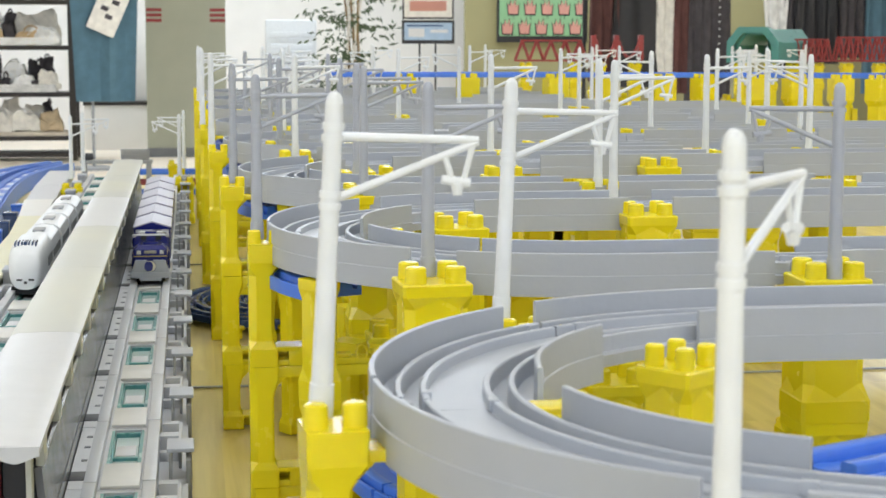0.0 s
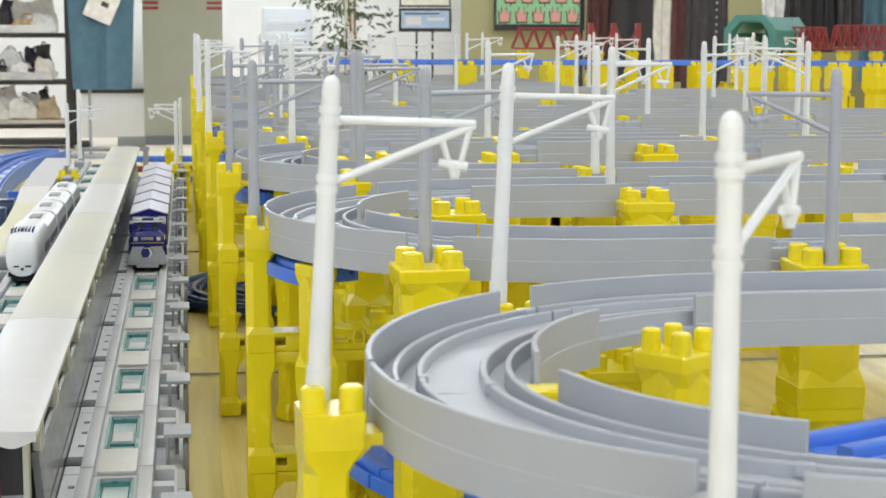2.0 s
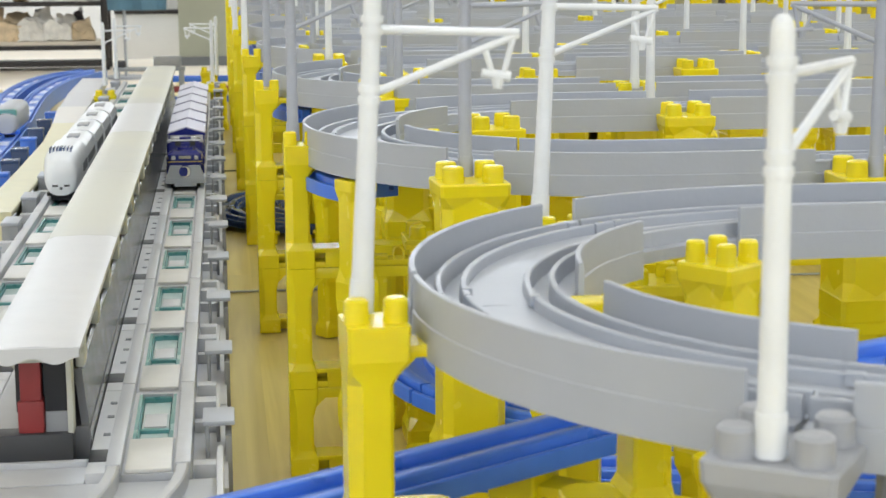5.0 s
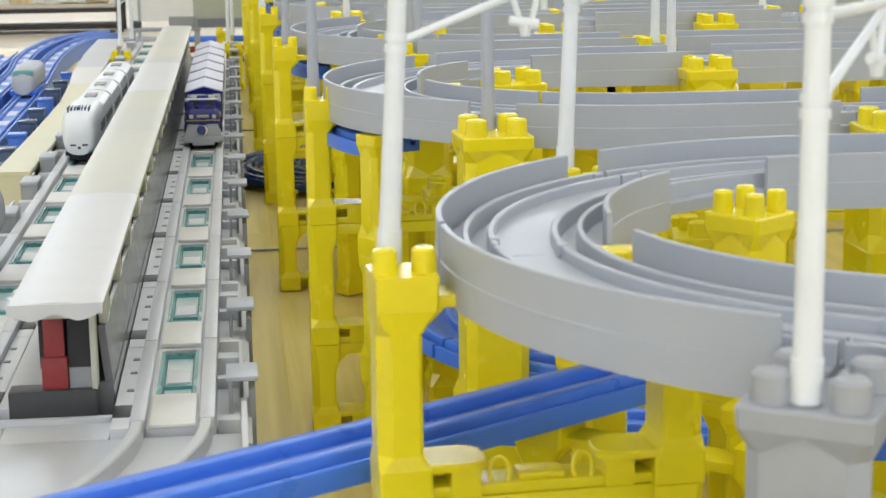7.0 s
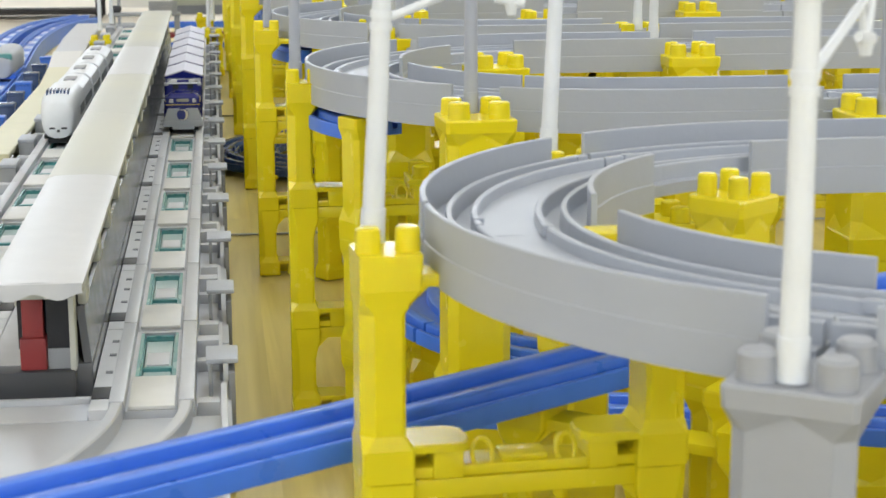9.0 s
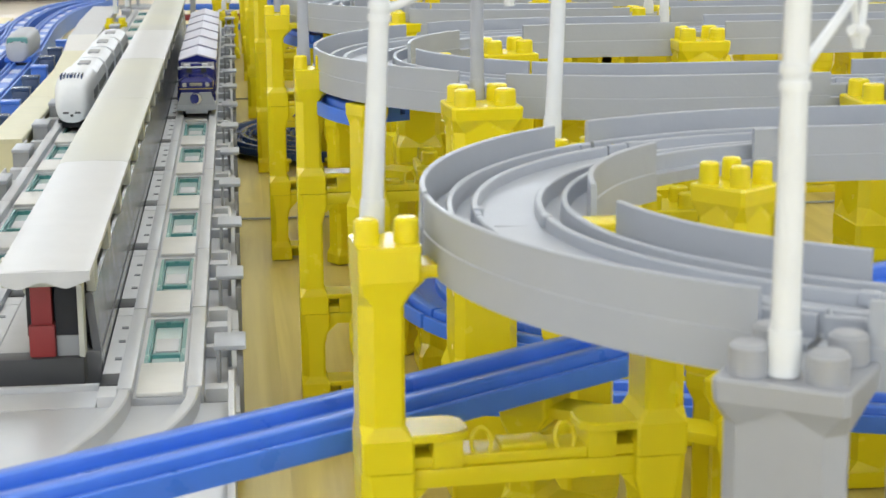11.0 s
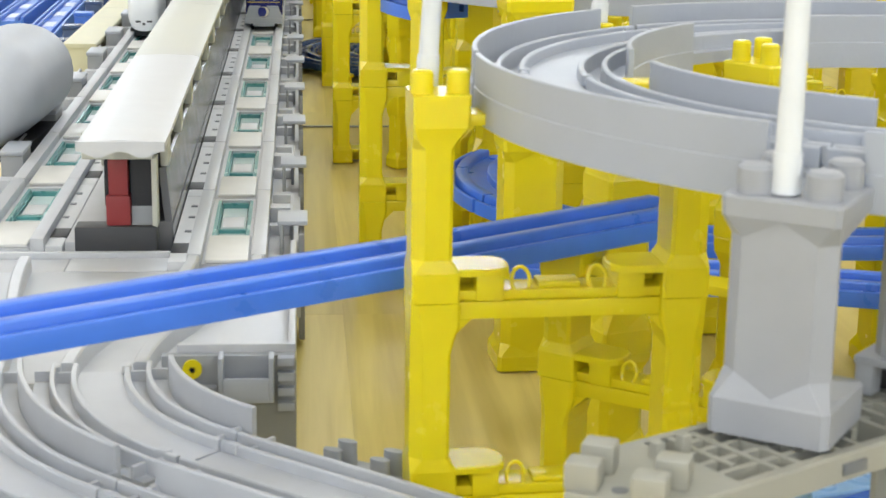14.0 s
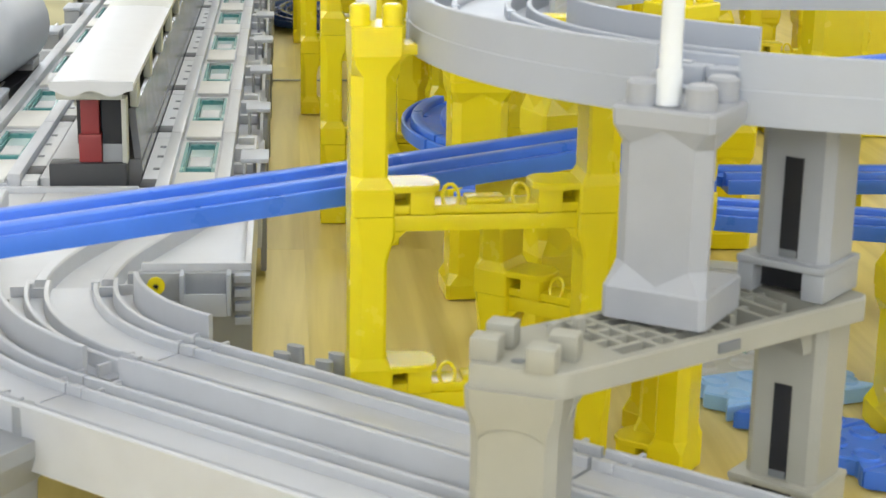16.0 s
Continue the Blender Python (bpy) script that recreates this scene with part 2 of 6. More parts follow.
def arc(cx, cy, r, a0, a1, z=0.0, n=None, z1=None):
    n = n or max(4, int(abs(a1 - a0) / 5))
    z1 = z if z1 is None else z1
    out = []
    for i in range(n + 1):
        f = i / n
        a = radians(a0 + (a1 - a0) * f)
        out.append((cx + r * math.cos(a), cy + r * math.sin(a), z + (z1 - z) * f))
    return out


def part(name, bm, mat, parent=None, label="", smooth=True, sharp=32):
    bmesh.ops.recalc_face_normals(bm, faces=bm.faces)
    me = bpy.data.meshes.new(name)
    bm.to_mesh(me)
    bm.free()
    if smooth:
        for p in me.polygons:
            p.use_smooth = True
        me.set_sharp_from_angle(angle=radians(sharp))
    me.materials.append(mat)
    ob = new(name, me)
    if parent is not None:
        ob.parent = parent
    if label:
        ob["label"] = label
    return ob


def thing(name, label, category, group="", kind="", at=None):
    e = new(name)
    e.empty_display_size = 0.02
    if at is not None:
        e.matrix_basis = at
    return tagged(e, label, category, group, kind)


def boxes(name, mat, parent, items, bevel=0.0, label=""):
    bm = bmesh.new()
    for lo, hi in items:
        add_box(bm, lo, hi, bevel)
    return part(name, bm, mat, parent, label)


# ---------------------------------------------------------------- shop shell
FZ = -0.70           # shop floor; the railway stands on a display table


def shell(name, lo, hi, mat, label, category):
    b = bmesh.new()
    add_box(b, lo, hi)
    return tagged(part(name, b, mat), label, category, kind="structure")


shell("floor", (-9, -7, FZ - 0.05), (13, 18.2, FZ), PWOOD, "pale cream wooden shop floor", "floor")
shell("wall_north", (-9, 17.0, FZ), (13, 17.2, 2.4), WALLM, "plain white painted shop wall", "wall")
shell("wall_south", (-9, -7, FZ), (13, -6.8, 2.4), WALLM, "plain white painted shop wall", "wall")
shell("wall_west", (-9, -6.8, FZ), (-8.8, 17.0, 2.4), WALLM, "plain white painted shop wall", "wall")
shell("wall_east", (12.8, -6.8, FZ), (13, 17.0, 2.4), WALLM, "plain white painted shop wall", "wall")
shell("ceiling", (-9, -7, 2.4), (13, 17.2, 2.5), WALLM, "white shop ceiling", "ceiling")
shell("wall_niche", (2.62, 15.6, FZ), (9, 15.7, 2.4), OLIVE, "olive painted wall behind the clothes rail", "wall")

# ---------------------------------------------------------------- rails
H = 0.196            # top of the pier plates
ZR = H - 0.007       # underside of the viaduct
BED = [(-0.0266, 0.0), (-0.0266, 0.0045), (-0.0204, 0.0045), (-0.0202, 0.0100), (-0.0198, 0.0105), (-0.0184, 0.0105), (-0.0180, 0.0100), (-0.0178, 0.0038), (-0.0120, 0.0038),
       (-0.0118, 0.0094), (-0.0114, 0.0099), (-0.0098, 0.0099), (-0.0094, 0.0094), (-0.0092, 0.0060)]
BED = BED + [(-o, h) for o, h in reversed(BED)]
WALL_L = [(-0.0291, -0.0045), (-0.0291, 0.0060), (-0.0287, 0.0063), (-0.0287, 0.0172), (-0.0283, 0.0176), (-0.0271, 0.0176), (-0.0267, 0.0172), (-0.0267, -0.0045)]
WALL_P = [(-0.0290, -0.0060), (-0.0290, 0.0172), (-0.0286, 0.0177), (-0.0271, 0.0177), (-0.0267, 0.0172), (-0.0267, -0.0060)]
WALL_Q = [(-o, h) for o, h in reversed(WALL_P)]
WALL_R = [(-o, h) for o, h in reversed(WALL_L)]
BLUERAIL = [(-0.0190, 0.0), (-0.0190, 0.0070), (-0.0187, 0.0075), (-0.0168, 0.0076), (-0.0164, 0.0071), (-0.0161, 0.0034), (-0.0132, 0.0034), (-0.0128, 0.0092), (-0.0123, 0.0099), (-0.0066, 0.0100), (-0.0060, 0.0094), (-0.0057, 0.0058), (-0.0020, 0.0056)]
BLUERAIL = BLUERAIL + [(-o, h) for o, h in reversed(BLUERAIL)]


def sub_path(path, f0, f1, n=None):
    """The stretch of a path between two fractions of its length."""
    pts = [Vector(p) for p in path]
    lens = [0.0]
    for a, b in zip(pts, pts[1:]):
        lens.append(lens[-1] + (b - a).length)
    n = n or max(2, len(path) - 1)
    out = []
    for i in range(n + 1):
        d = lens[-1] * (f0 + (f1 - f0) * i / n)
        k = max(j for j in range(len(lens) - 1) if lens[j] <= d + 1e-9)
        out.append(tuple(pts[k].lerp(pts[k + 1], (d - lens[k]) / max(1e-9, lens[k + 1] - lens[k]))))
    return out


def notch(bm, path, f, off, z):
    """A small square connector lug on a rib."""
    p, q = Vector(sub_path(path, max(0, f - 0.02), max(0, f - 0.02) + 0.02, 1)[0]), Vector(sub_path(path, min(0.98, f), min(0.98, f) + 0.02, 1)[1])
    d = (q - p).normalized()
    r = Vector((d.y, -d.x, 0))
    c = p + r * off
    m = Matrix.Translation((c.x, c.y, c.z + z)) @ Matrix.Rotation(math.atan2(d.y, d.x), 4, "Z")
    add_box(bm, (-0.0026, -0.0017, -0.002), (0.0026, 0.0017, 0.0018), 0.0004, m)


def viaduct(name, label, path, group, cut0=0.06, cut1=0.06, mat=GREY, left=True, right=True, inner=None, plain=False):
    t = thing(name, label, "toy track", group)
    bm = bmesh.new()
    sweep(bm, path, BED)
    part("trackbed", bm, mat, t)
    for f, o in ((0.05, -0.0100), (0.05, 0.0182), (0.95, 0.0100)):
        bm = bmesh.new()
        notch(bm, path, f, o, 0.0085)
        part("lug", bm, mat, t)
    if plain:
        # thin plates across the wheel grooves near both ends
        for f in (0.055, 0.945):
            p, q = Vector(sub_path(path, f - 0.01, f + 0.01, 1)[0]), Vector(sub_path(path, f - 0.01, f + 0.01, 1)[1])
            m = Matrix.Translation((p + q) / 2) @ Matrix.Rotation(math.atan2(q.y - p.y, q.x - p.x), 4, "Z")
            for o, w, z1 in ((-0.0149, 0.0030, 0.0082), (0.0149, 0.0030, 0.0082), (-0.0232, 0.0034, 0.0090), (0.0232, 0.0034, 0.0090)):
                bm = bmesh.new()
                add_box(bm, (-0.0008, o - w, 0.002), (0.0008, o + w, z1), 0.0, m)
                part("cross_plate", bm, mat, t)
    for ok, prof in ((left, WALL_P if plain else WALL_L), (right, WALL_Q if plain else WALL_R)):
        c0, c1 = inner if inner and prof in (WALL_L, WALL_P) else (cut0, cut1)
        wp = sub_path(path, c0, 1 - c1)
        if ok:
            bm = bmesh.new()
            sweep(bm, wp, prof)
            part("side_wall", bm, mat, t)
    return t


def blue_rail(path, label="blue plastic toy track with raised edges", mat=BLUE, group="blue tracks", name="blue_track"):
    t = thing(name, label, "toy track", group)
    bm = bmesh.new()
    sweep(bm, path, BLUERAIL)
    part("track_body", bm, mat, t, sharp=58)
    for f in (0.0, 1.0):
        p = Vector(path[0] if f == 0 else path[-1])
        q = Vector(path[1] if f == 0 else path[-2])
        d = (p - q).normalized()
        bm = bmesh.new()
        add_cyl(bm, p - d * 0.002 + Vector((0, 0, 0.001)), p - d * 0.002 + Vector((0, 0, 0.0066)), 0.0055)
        part("joint", bm, mat, t)
    return t


# rows of turning viaduct: centre of each turn
TURNS = [(0.237, -0.092), (0.225, 0.378), (0.220, 0.800), (0.216, 1.215), (0.214, 1.620), (0.214, 2.030), (0.214, 2.440), (0.214, 2.850)]
REACH = (0.60, 0.75, 0.95, 1.15, 0.74, 0.74, 0.56, 0.56)
RT = 0.147           # radius of the turn's middle line
for (cx, cy), far in zip(TURNS, REACH):
    for a0, a1, c0, c1, ins in ((90, 124, 0.064, 0.025, (0.064, 0.27)), (124, 180, 0.07, 0.008, (0.14, 0.07)), (180, 236, 0.008, 0.07, (0.19, 0.0)), (236, 270, 0.06, 0.064, (0.025, 0.064))):
        path = arc(cx, cy, RT, a0 + (0.0 if a0 == 90 else 0.1), a1 - (0.0 if a1 == 270 else 0.1), ZR, 12)
        if a0 == 90:
            path = [(cx + 0.0845 - 0.014 * k, cy + RT, ZR) for k in range(6)] + path
        if a1 == 270:
            path = path + [(cx + 0.0145 + 0.014 * k, cy - RT, ZR) for k in range(6)]
        viaduct("viaduct_curve", "grey plastic walled viaduct curve resting on piers", path, "viaduct curves", c0, c1, left=not (cy < 0 and a0 == 236), inner=ins)
    for sy in (RT, -RT):
        x0 = cx + 0.085
        while x0 < far:
            x1 = x0 + 0.214
            viaduct("viaduct_straight", "grey plastic walled viaduct straight resting on piers", [(x0 + 0.0005, cy + sy, ZR), ((x0 + x1) / 2, cy + sy, ZR), (x1 - 0.0005, cy + sy, ZR)], "viaduct straights", 0.09, 0.09)
            x0 = x1

# blue turns on the lower storeys of the rows behind the front one
for i, (cx, cy) in enumerate(TURNS):
    if i == 0:
        continue
    # an upper turn under the viaduct, and a low one beside the front row
    blue_rail(arc(cx - 0.012, cy + 0.002, RT, 100, 180, 0.1705), "blue plastic curved track on a lower storey")
    blue_rail(arc(cx - 0.012, cy + 0.002, RT, 180.5, 207, 0.1705), "blue plastic curved track on a lower storey")
    if i in (2, 3):
        blue_rail(arc(cx + 0.006, cy - 0.06, RT - 0.02, 110, 235, 0.1380), "blue plastic curved track on a lower storey")
    if i == 1:
        lx, ly = cx + 0.028, cy - 0.073
        blue_rail(arc(lx, ly, RT, 150, 200, 0.070), "blue plastic curved track on a lower storey")
        blue_rail(arc(lx, ly, RT, 200.5, 268, 0.070), "blue plastic curved track on a lower storey")
        blue_rail([(lx, ly - RT, 0.070), (lx + 0.17, ly - RT, 0.070)], "blue plastic straight track on a lower storey")
blue_rail([(0.105, 0.118, 0.070), (0.20, 0.092, 0.070), (0.315, 0.055, 0.070)], "blue plastic straight track under the front viaduct")
blue_rail([(0.32, 0.050, 0.070), (0.52, -0.015, 0.070)], "blue plastic straight track under the front viaduct")
# bridge over the station throat
blue_rail([(-0.350, -0.306, 0.1205), (-0.19, -0.206, 0.1205)], "blue plastic straight track bridging the station throat")
blue_rail([(-0.189, -0.2053, 0.1205), (0.037, -0.066, 0.1205), (0.156, 0.012, 0.1205)], "blue plastic straight track bridging the station throat")


# ---------------------------------------------------------------- piers
def arch_pier(at, levels=3, studs=True):
    """Stacked arches that carry tracks between two legs."""
    t = thing("arch_pier", "yellow plastic stacked arch pier carrying toy tracks", "toy pier", "arch piers", at=at)
    w = 0.087
    zs = (0.0, 0.053, 0.1245, 0.196) if levels == 3 else (0.0, 0.065, 0.1205)
    for k in range(levels):
        z, u = zs[k], zs[k + 1]
        last = k == levels - 1
        for s, x in ((1, 0.0), (-1, w)):
            bm = bmesh.new()
            rings = [(z + 0.0001, 0.0086, 0.0080, 0.0108, 0.0008, 0.0008), (z + 0.0105, 0.0086, 0.0078, 0.0108, 0.0008, 0.0008), (z + 0.0150, 0.0085, 0.0053, 0.0100, 0.0042, 0.0012), (u - 0.0185, 0.0085, 0.0053, 0.0100, 0.0042, 0.0012)]
            if last:
                rings += [(u - 0.0148, 0.0086, 0.0075, 0.0104, 0.0016, 0.0012), (u - 0.0108, 0.0087, 0.0103, 0.0112, 0.0008, 0.0008), (u, 0.0088, 0.0106, 0.0112, 0.0008, 0.0008)]
            else:
                rings += [(u - 0.0128, 0.0086, 0.0066, 0.0104, 0.0040, 0.0010), (u - 0.0083, 0.0086, 0.0080, 0.0108, 0.0034, 0.0008), (u - 0.0002, 0.0086, 0.0080, 0.0108, 0.0024, 0.0008)]
            leg_loft(bm, x, s, rings)
            part("leg", bm, YELLOW, t, sharp=9)
            # seat beside the foot, with a slot under it
            bm = bmesh.new()
            prof = [(0.006, -0.0098), (0.0200, -0.0098), (0.0232, -0.0086), (0.0256, -0.0058), (0.0264, 0.0), (0.0256, 0.0058), (0.0232, 0.0086), (0.0200, 0.0098), (0.006, 0.0098)]
            la = [bm.verts.new((x + s * p, q, z + 0.0090)) for p, q in prof]
            lb_ = [bm.verts.new((x + s * p, q, z + 0.0110)) for p, q in prof]
            lc = [bm.verts.new((x + s * (p - 0.0005), q * 0.95, z + 0.0116)) for p, q in prof]
            for r0, r1 in ((la, lb_), (lb_, lc)):
                for k_ in range(9):
                    bm.faces.new((r0[k_], r0[(k_ + 1) % 9], r1[(k_ + 1) % 9], r1[k_]))
            bm.faces.new(la)
            bm.faces.new(list(reversed(lc)))
            lo, hi = sorted((x + s * 0.0140, x + s * 0.0235))
            add_box(bm, (lo, -0.0085, z), (hi, 0.0085, z + 0.0092), 0.0006)
            lo, hi = sorted((x + s * 0.0050, x + s * 0.0140))
            add_box(bm, (lo, 0.0030, z + 0.0002), (hi, 0.0084, z + 0.0093))
            part("seat", bm, YELLOW, t)
        # connecting beam with haunches at its ends
        zb0, zb1 = (u - 0.0108, u - 0.0068) if last else (u - 0.0066, u - 0.0003)
        bm = bmesh.new()
        add_box(bm, (0.006, -0.0075, zb0), (w - 0.006, 0.0075, zb1), 0.0006)
        for s, x in ((1, 0.0065), (-1, w - 0.0065)):
            v = [bm.verts.new(c) for yy in (-0.0075, 0.0075) for c in ((x, yy, zb0), (x + s * 0.006, yy, zb0), (x, yy, zb0 - 0.006))]
            for f in ((0, 1, 2), (3, 5, 4), (0, 3, 4, 1), (1, 4, 5, 2), (2, 5, 3, 0)):
                bm.faces.new([v[j] for j in f])
        part("beam", bm, YELLOW, t)
        if k == 0:
            continue
        # a low foot beam with two hoops and a small tray
        bm = bmesh.new()
        add_box(bm, (0.006, -0.007, z), (w - 0.006, 0.007, z + 0.0035), 0.0006)
        add_box(bm, (w / 2 - 0.0075, -0.006, z + 0.0035), (w / 2 + 0.0075, 0.004, z + 0.0058), 0.001)
        part("foot_beam", bm, YELLOW, t)
        for x in (0.0300, w - 0.0300):
            bm = bmesh.new()
            tube_ring(bm, [(x + 0.0032 * math.cos(a), -0.0045 + 0.0012 * math.sin(a), z + 0.0062 + 0.0045 * math.sin(a)) for a in [2 * math.pi * k_ / 14 for k_ in range(14)]], 0.0008)
            part("hoop", bm, YELLOW, t)
    for s, x in ((1, 0.0), (-1, w)) if studs else ():
        for dx in (-0.0050, 0.0072) if s > 0 else (0.0090,):
            bm = bmesh.new()
            add_cyl(bm, (x + s * dx, -0.003, zs[-1]), (x + s * dx, -0.003, zs[-1] + 0.0068), 0.0040, 0.0038)
            add_cyl(bm, (x + s * dx, -0.003, zs[-1] + 0.0068), (x + s * dx, -0.003, zs[-1] + 0.0076), 0.0038, 0.0030)
            part("stud", bm, YELLOW, t)
    return t


def block_mesh(mat):
    """Square foot and cap with an eight-sided shaft; the corner gussets leave a V on each face."""
    bm = bmesh.new()

    def ring(h, c, zm, zc, ox=0.0, oy=0.0):
        pts = []
        for k in range(4):
            m = Matrix.Rotation(math.pi / 2 * k, 3, "Z")
            for x, y, z in ((0, -h, zm), (h - c, -h, zc), (h, -h + c, zc)):
                pts.append(bm.verts.new(m @ Vector((x, y, z)) + Vector((ox, oy, 0))))
        return pts
    rings = [ring(0.0179, 0.0020, 0.0001, 0.0001), ring(0.0179, 0.0020, 0.0098, 0.0098), ring(0.0174, 0.0018, 0.0106, 0.0106), ring(0.0156, 0.0046, 0.0112, 0.0172),
             ring(0.0156, 0.0046, 0.0590, 0.0540), ring(0.0171, 0.0016, 0.0596, 0.0596), ring(0.0174, 0.0016, 0.0645, 0.0645), ring(0.0169, 0.0016, 0.0653, 0.0653)]
    for a, b in zip(rings, rings[1:]):
        for k in range(12):
            bm.faces.new((a[k], a[(k + 1) % 12], b[(k + 1) % 12], b[k]))
    bm.faces.new(rings[-1])
    bm.faces.new(list(reversed(rings[0])))
    return bm


def block_pier(at, n=3, mat=YELLOW, label="yellow plastic stacked block pier with round studs", studs=True):
    t = thing("block_pier", label, "toy pier", "block piers", at=at)
    zs = {1: (0.0, 0.0695), 2: (0.0, 0.065, 0.1305), 3: (0.0, 0.053, 0.1245, 0.196), 4: (0.0, 0.053, 0.1245, 0.196, 0.261)}[n]
    for k in range(n):
        b = part("block", block_mesh(mat), mat, t, sharp=9)
        b.matrix_basis = pose(0, 0, zs[k]) @ Matrix.Diagonal((1, 1, (zs[k + 1] - zs[k]) / 0.0653, 1))
    for dx in (-0.0098, 0.0098) if studs else ():
        for dy in (-0.0098, 0.0098):
            bm = bmesh.new()
            add_cyl(bm, (dx, dy, zs[-1]), (dx, dy, zs[-1] + 0.0072), 0.0054, 0.0051, 20)
            add_cyl(bm, (dx, dy, zs[-1] + 0.0072), (dx, dy, zs[-1] + 0.0080), 0.0051, 0.0042, 20)
            part("stud", bm, mat, t)
    return t


ap = arch_pier(pose(0.0465, -0.112, 0, 0, 0, 4))
for x, y, r in ((0.046, 0.362, 0), (0.037, 0.745, 0), (0.033, 1.160, 0), (0.027, 1.570, 0), (0.025, 1.97, 0), (0.024, 2.37, 0), (0.024, 2.76, 0), (0.024, 3.15, 0)):
    copy_thing(ap, pose(x, y, 0, 0, 0, r))
a2 = arch_pier(pose(0.110, -0.018, 0, 0, 0, -37), 2, False)
for x, y, r in ((0.105, 0.455, 50), (0.100, 0.86, 40), (0.12, 0.60, 10), (0.15, 1.02, 20), (0.168, 0.36, 4), (0.21, 0.33, 0), (0.405, 0.66, 0)):
    copy_thing(a2, pose(x, y, 0, 0, 0, r))
bp_ = block_pier(pose(0.1215, 0.196, 0, 0, 0, 3))
for x, y, r in ((0.320, 0.185, 0), (0.309, 0.489, 0), (0.170, 0.432, 8), (0.272, 0.822, 0), (0.433, 0.905, 0), (0.162, 0.835, 0), (0.56, 0.995, 0),
                (0.107, 1.05, 0), (0.54, 1.40, 0), (0.372, 1.165, 0), (0.505, 0.655, 0), (0.537, 1.845, 0), (0.66, 1.83, 0)):
    copy_thing(bp_, pose(x, y, 0, 0, 0, r))
sup_ = block_pier(pose(0.309, -0.0620, 0, 0, 0, 25))
sup_.scale = (1, 1, 0.833)
blue_rail([(0.207, -0.1107, 0.170), (0.297, -0.0677, 0.170), (0.387, -0.0247, 0.170)], "blue plastic straight track inside the front turn")
lowb = block_pier(pose(0.345, 0.07, 0), 2)
for x, y, r in ((0.30, -0.03, 0), (0.29, 0.30, 0), (0.24, 0.44, 0), (0.38, 0.36, 0), (0.25, 0.62, 0), (0.42, 0.95, 0), (0.24, 1.02, 0), (0.45, 0.20, 0),
                (0.23, 0.26, 0), (0.35, 1.42, 0), (0.2, 1.45, 0), (0.3, 1.78, 0), (0.13, 0.42, 0), (0.15, 0.55, 0), (0.13, 0.72, 0)):
    copy_thing(lowb, pose(x, y, 0, 0, 0, r))
mid_ = block_pier(pose(0.1835, -0.0230, 0, 0, 0, 38))
mid_.scale = (0.70, 0.70, 0.99)
fore_ = block_pier(pose(0.1800, -0.0550, 0, 0, 0, -41), 2, label="yellow plastic block pier beside the girder", studs=False)
fore_.scale = (0.66, 0.66, 1.0)
for x, y, r in ((0.0740, 0.3000, 30), (0.0840, 0.7200, 30), (0.0800, 1.1350, 30)):
    fc_ = block_pier(pose(x, y, 0, 0, 0, r), 3, label="yellow plastic block pier under the blue turn", studs=False)
    fc_.scale = (0.50, 0.50, 0.935)
for x, y, r in ((0.1250, 0.5200, 0), (0.1750, 0.5350, 0), (0.1250, 0.9300, 0)):
    fc_ = block_pier(pose(x, y, 0, 0, 0, r), 3, label="yellow plastic block pier under the viaduct", studs=False)
    fc_.scale = (0.9, 0.9, 0.930)
low_ = block_pier(pose(0.1435, 0.058, 0, 0, 0, 20))
low_.scale = (0.72, 0.72, 0.972)
# yellow clip in the gap of the front turn's inner wall
cl_ = thing("track_clip", "yellow plastic clip in the gap of the viaduct wall", "toy clip", at=pose(0.1175, -0.1010, ZR + 0.0047))
boxes("clip_body", YELLOW, cl_, [((-0.0062, -0.0070, 0.0), (0.0062, 0.0070, 0.0045))], 0.0014)
boxes("clip_tab", YELLOW, cl_, [((-0.0040, -0.0095, 0.0), (0.0040, 0.0095, 0.0022))], 0.0006)
# grey block with an open back
gb = thing("shell_block", "grey plastic pier block with shallow shaft and round studs", "toy pier", at=pose(0.1325, -0.2480, 0.1265, 0, 0, -34))
bm = block_mesh(BLOCKG)
for v in bm.verts:
    v.co.x *= 0.935
    v.co.y *= 0.935
    if 0.0108 < v.co.z < 0.0593:
        v.co.y = min(v.co.y, -0.0085)
part("body", bm, BLOCKG, gb, sharp=9)
boxes("back_rib", BLOCKG, gb, [((-0.0125, -0.0090, 0.0098), (-0.0095, 0.0130, 0.0602))], 0.0006)
for dx in (-0.0092, 0.0092):
    for dy in (-0.0092, 0.0092):
        bm = bmesh.new()
        add_cyl(bm, (dx, dy, 0.0650), (dx, dy, 0.0718), 0.0050, 0.0048, 20)
        add_cyl(bm, (dx, dy, 0.0718), (dx, dy, 0.0728), 0.0048, 0.0038, 20)
        part("stud", bm, BLOCKG, gb)


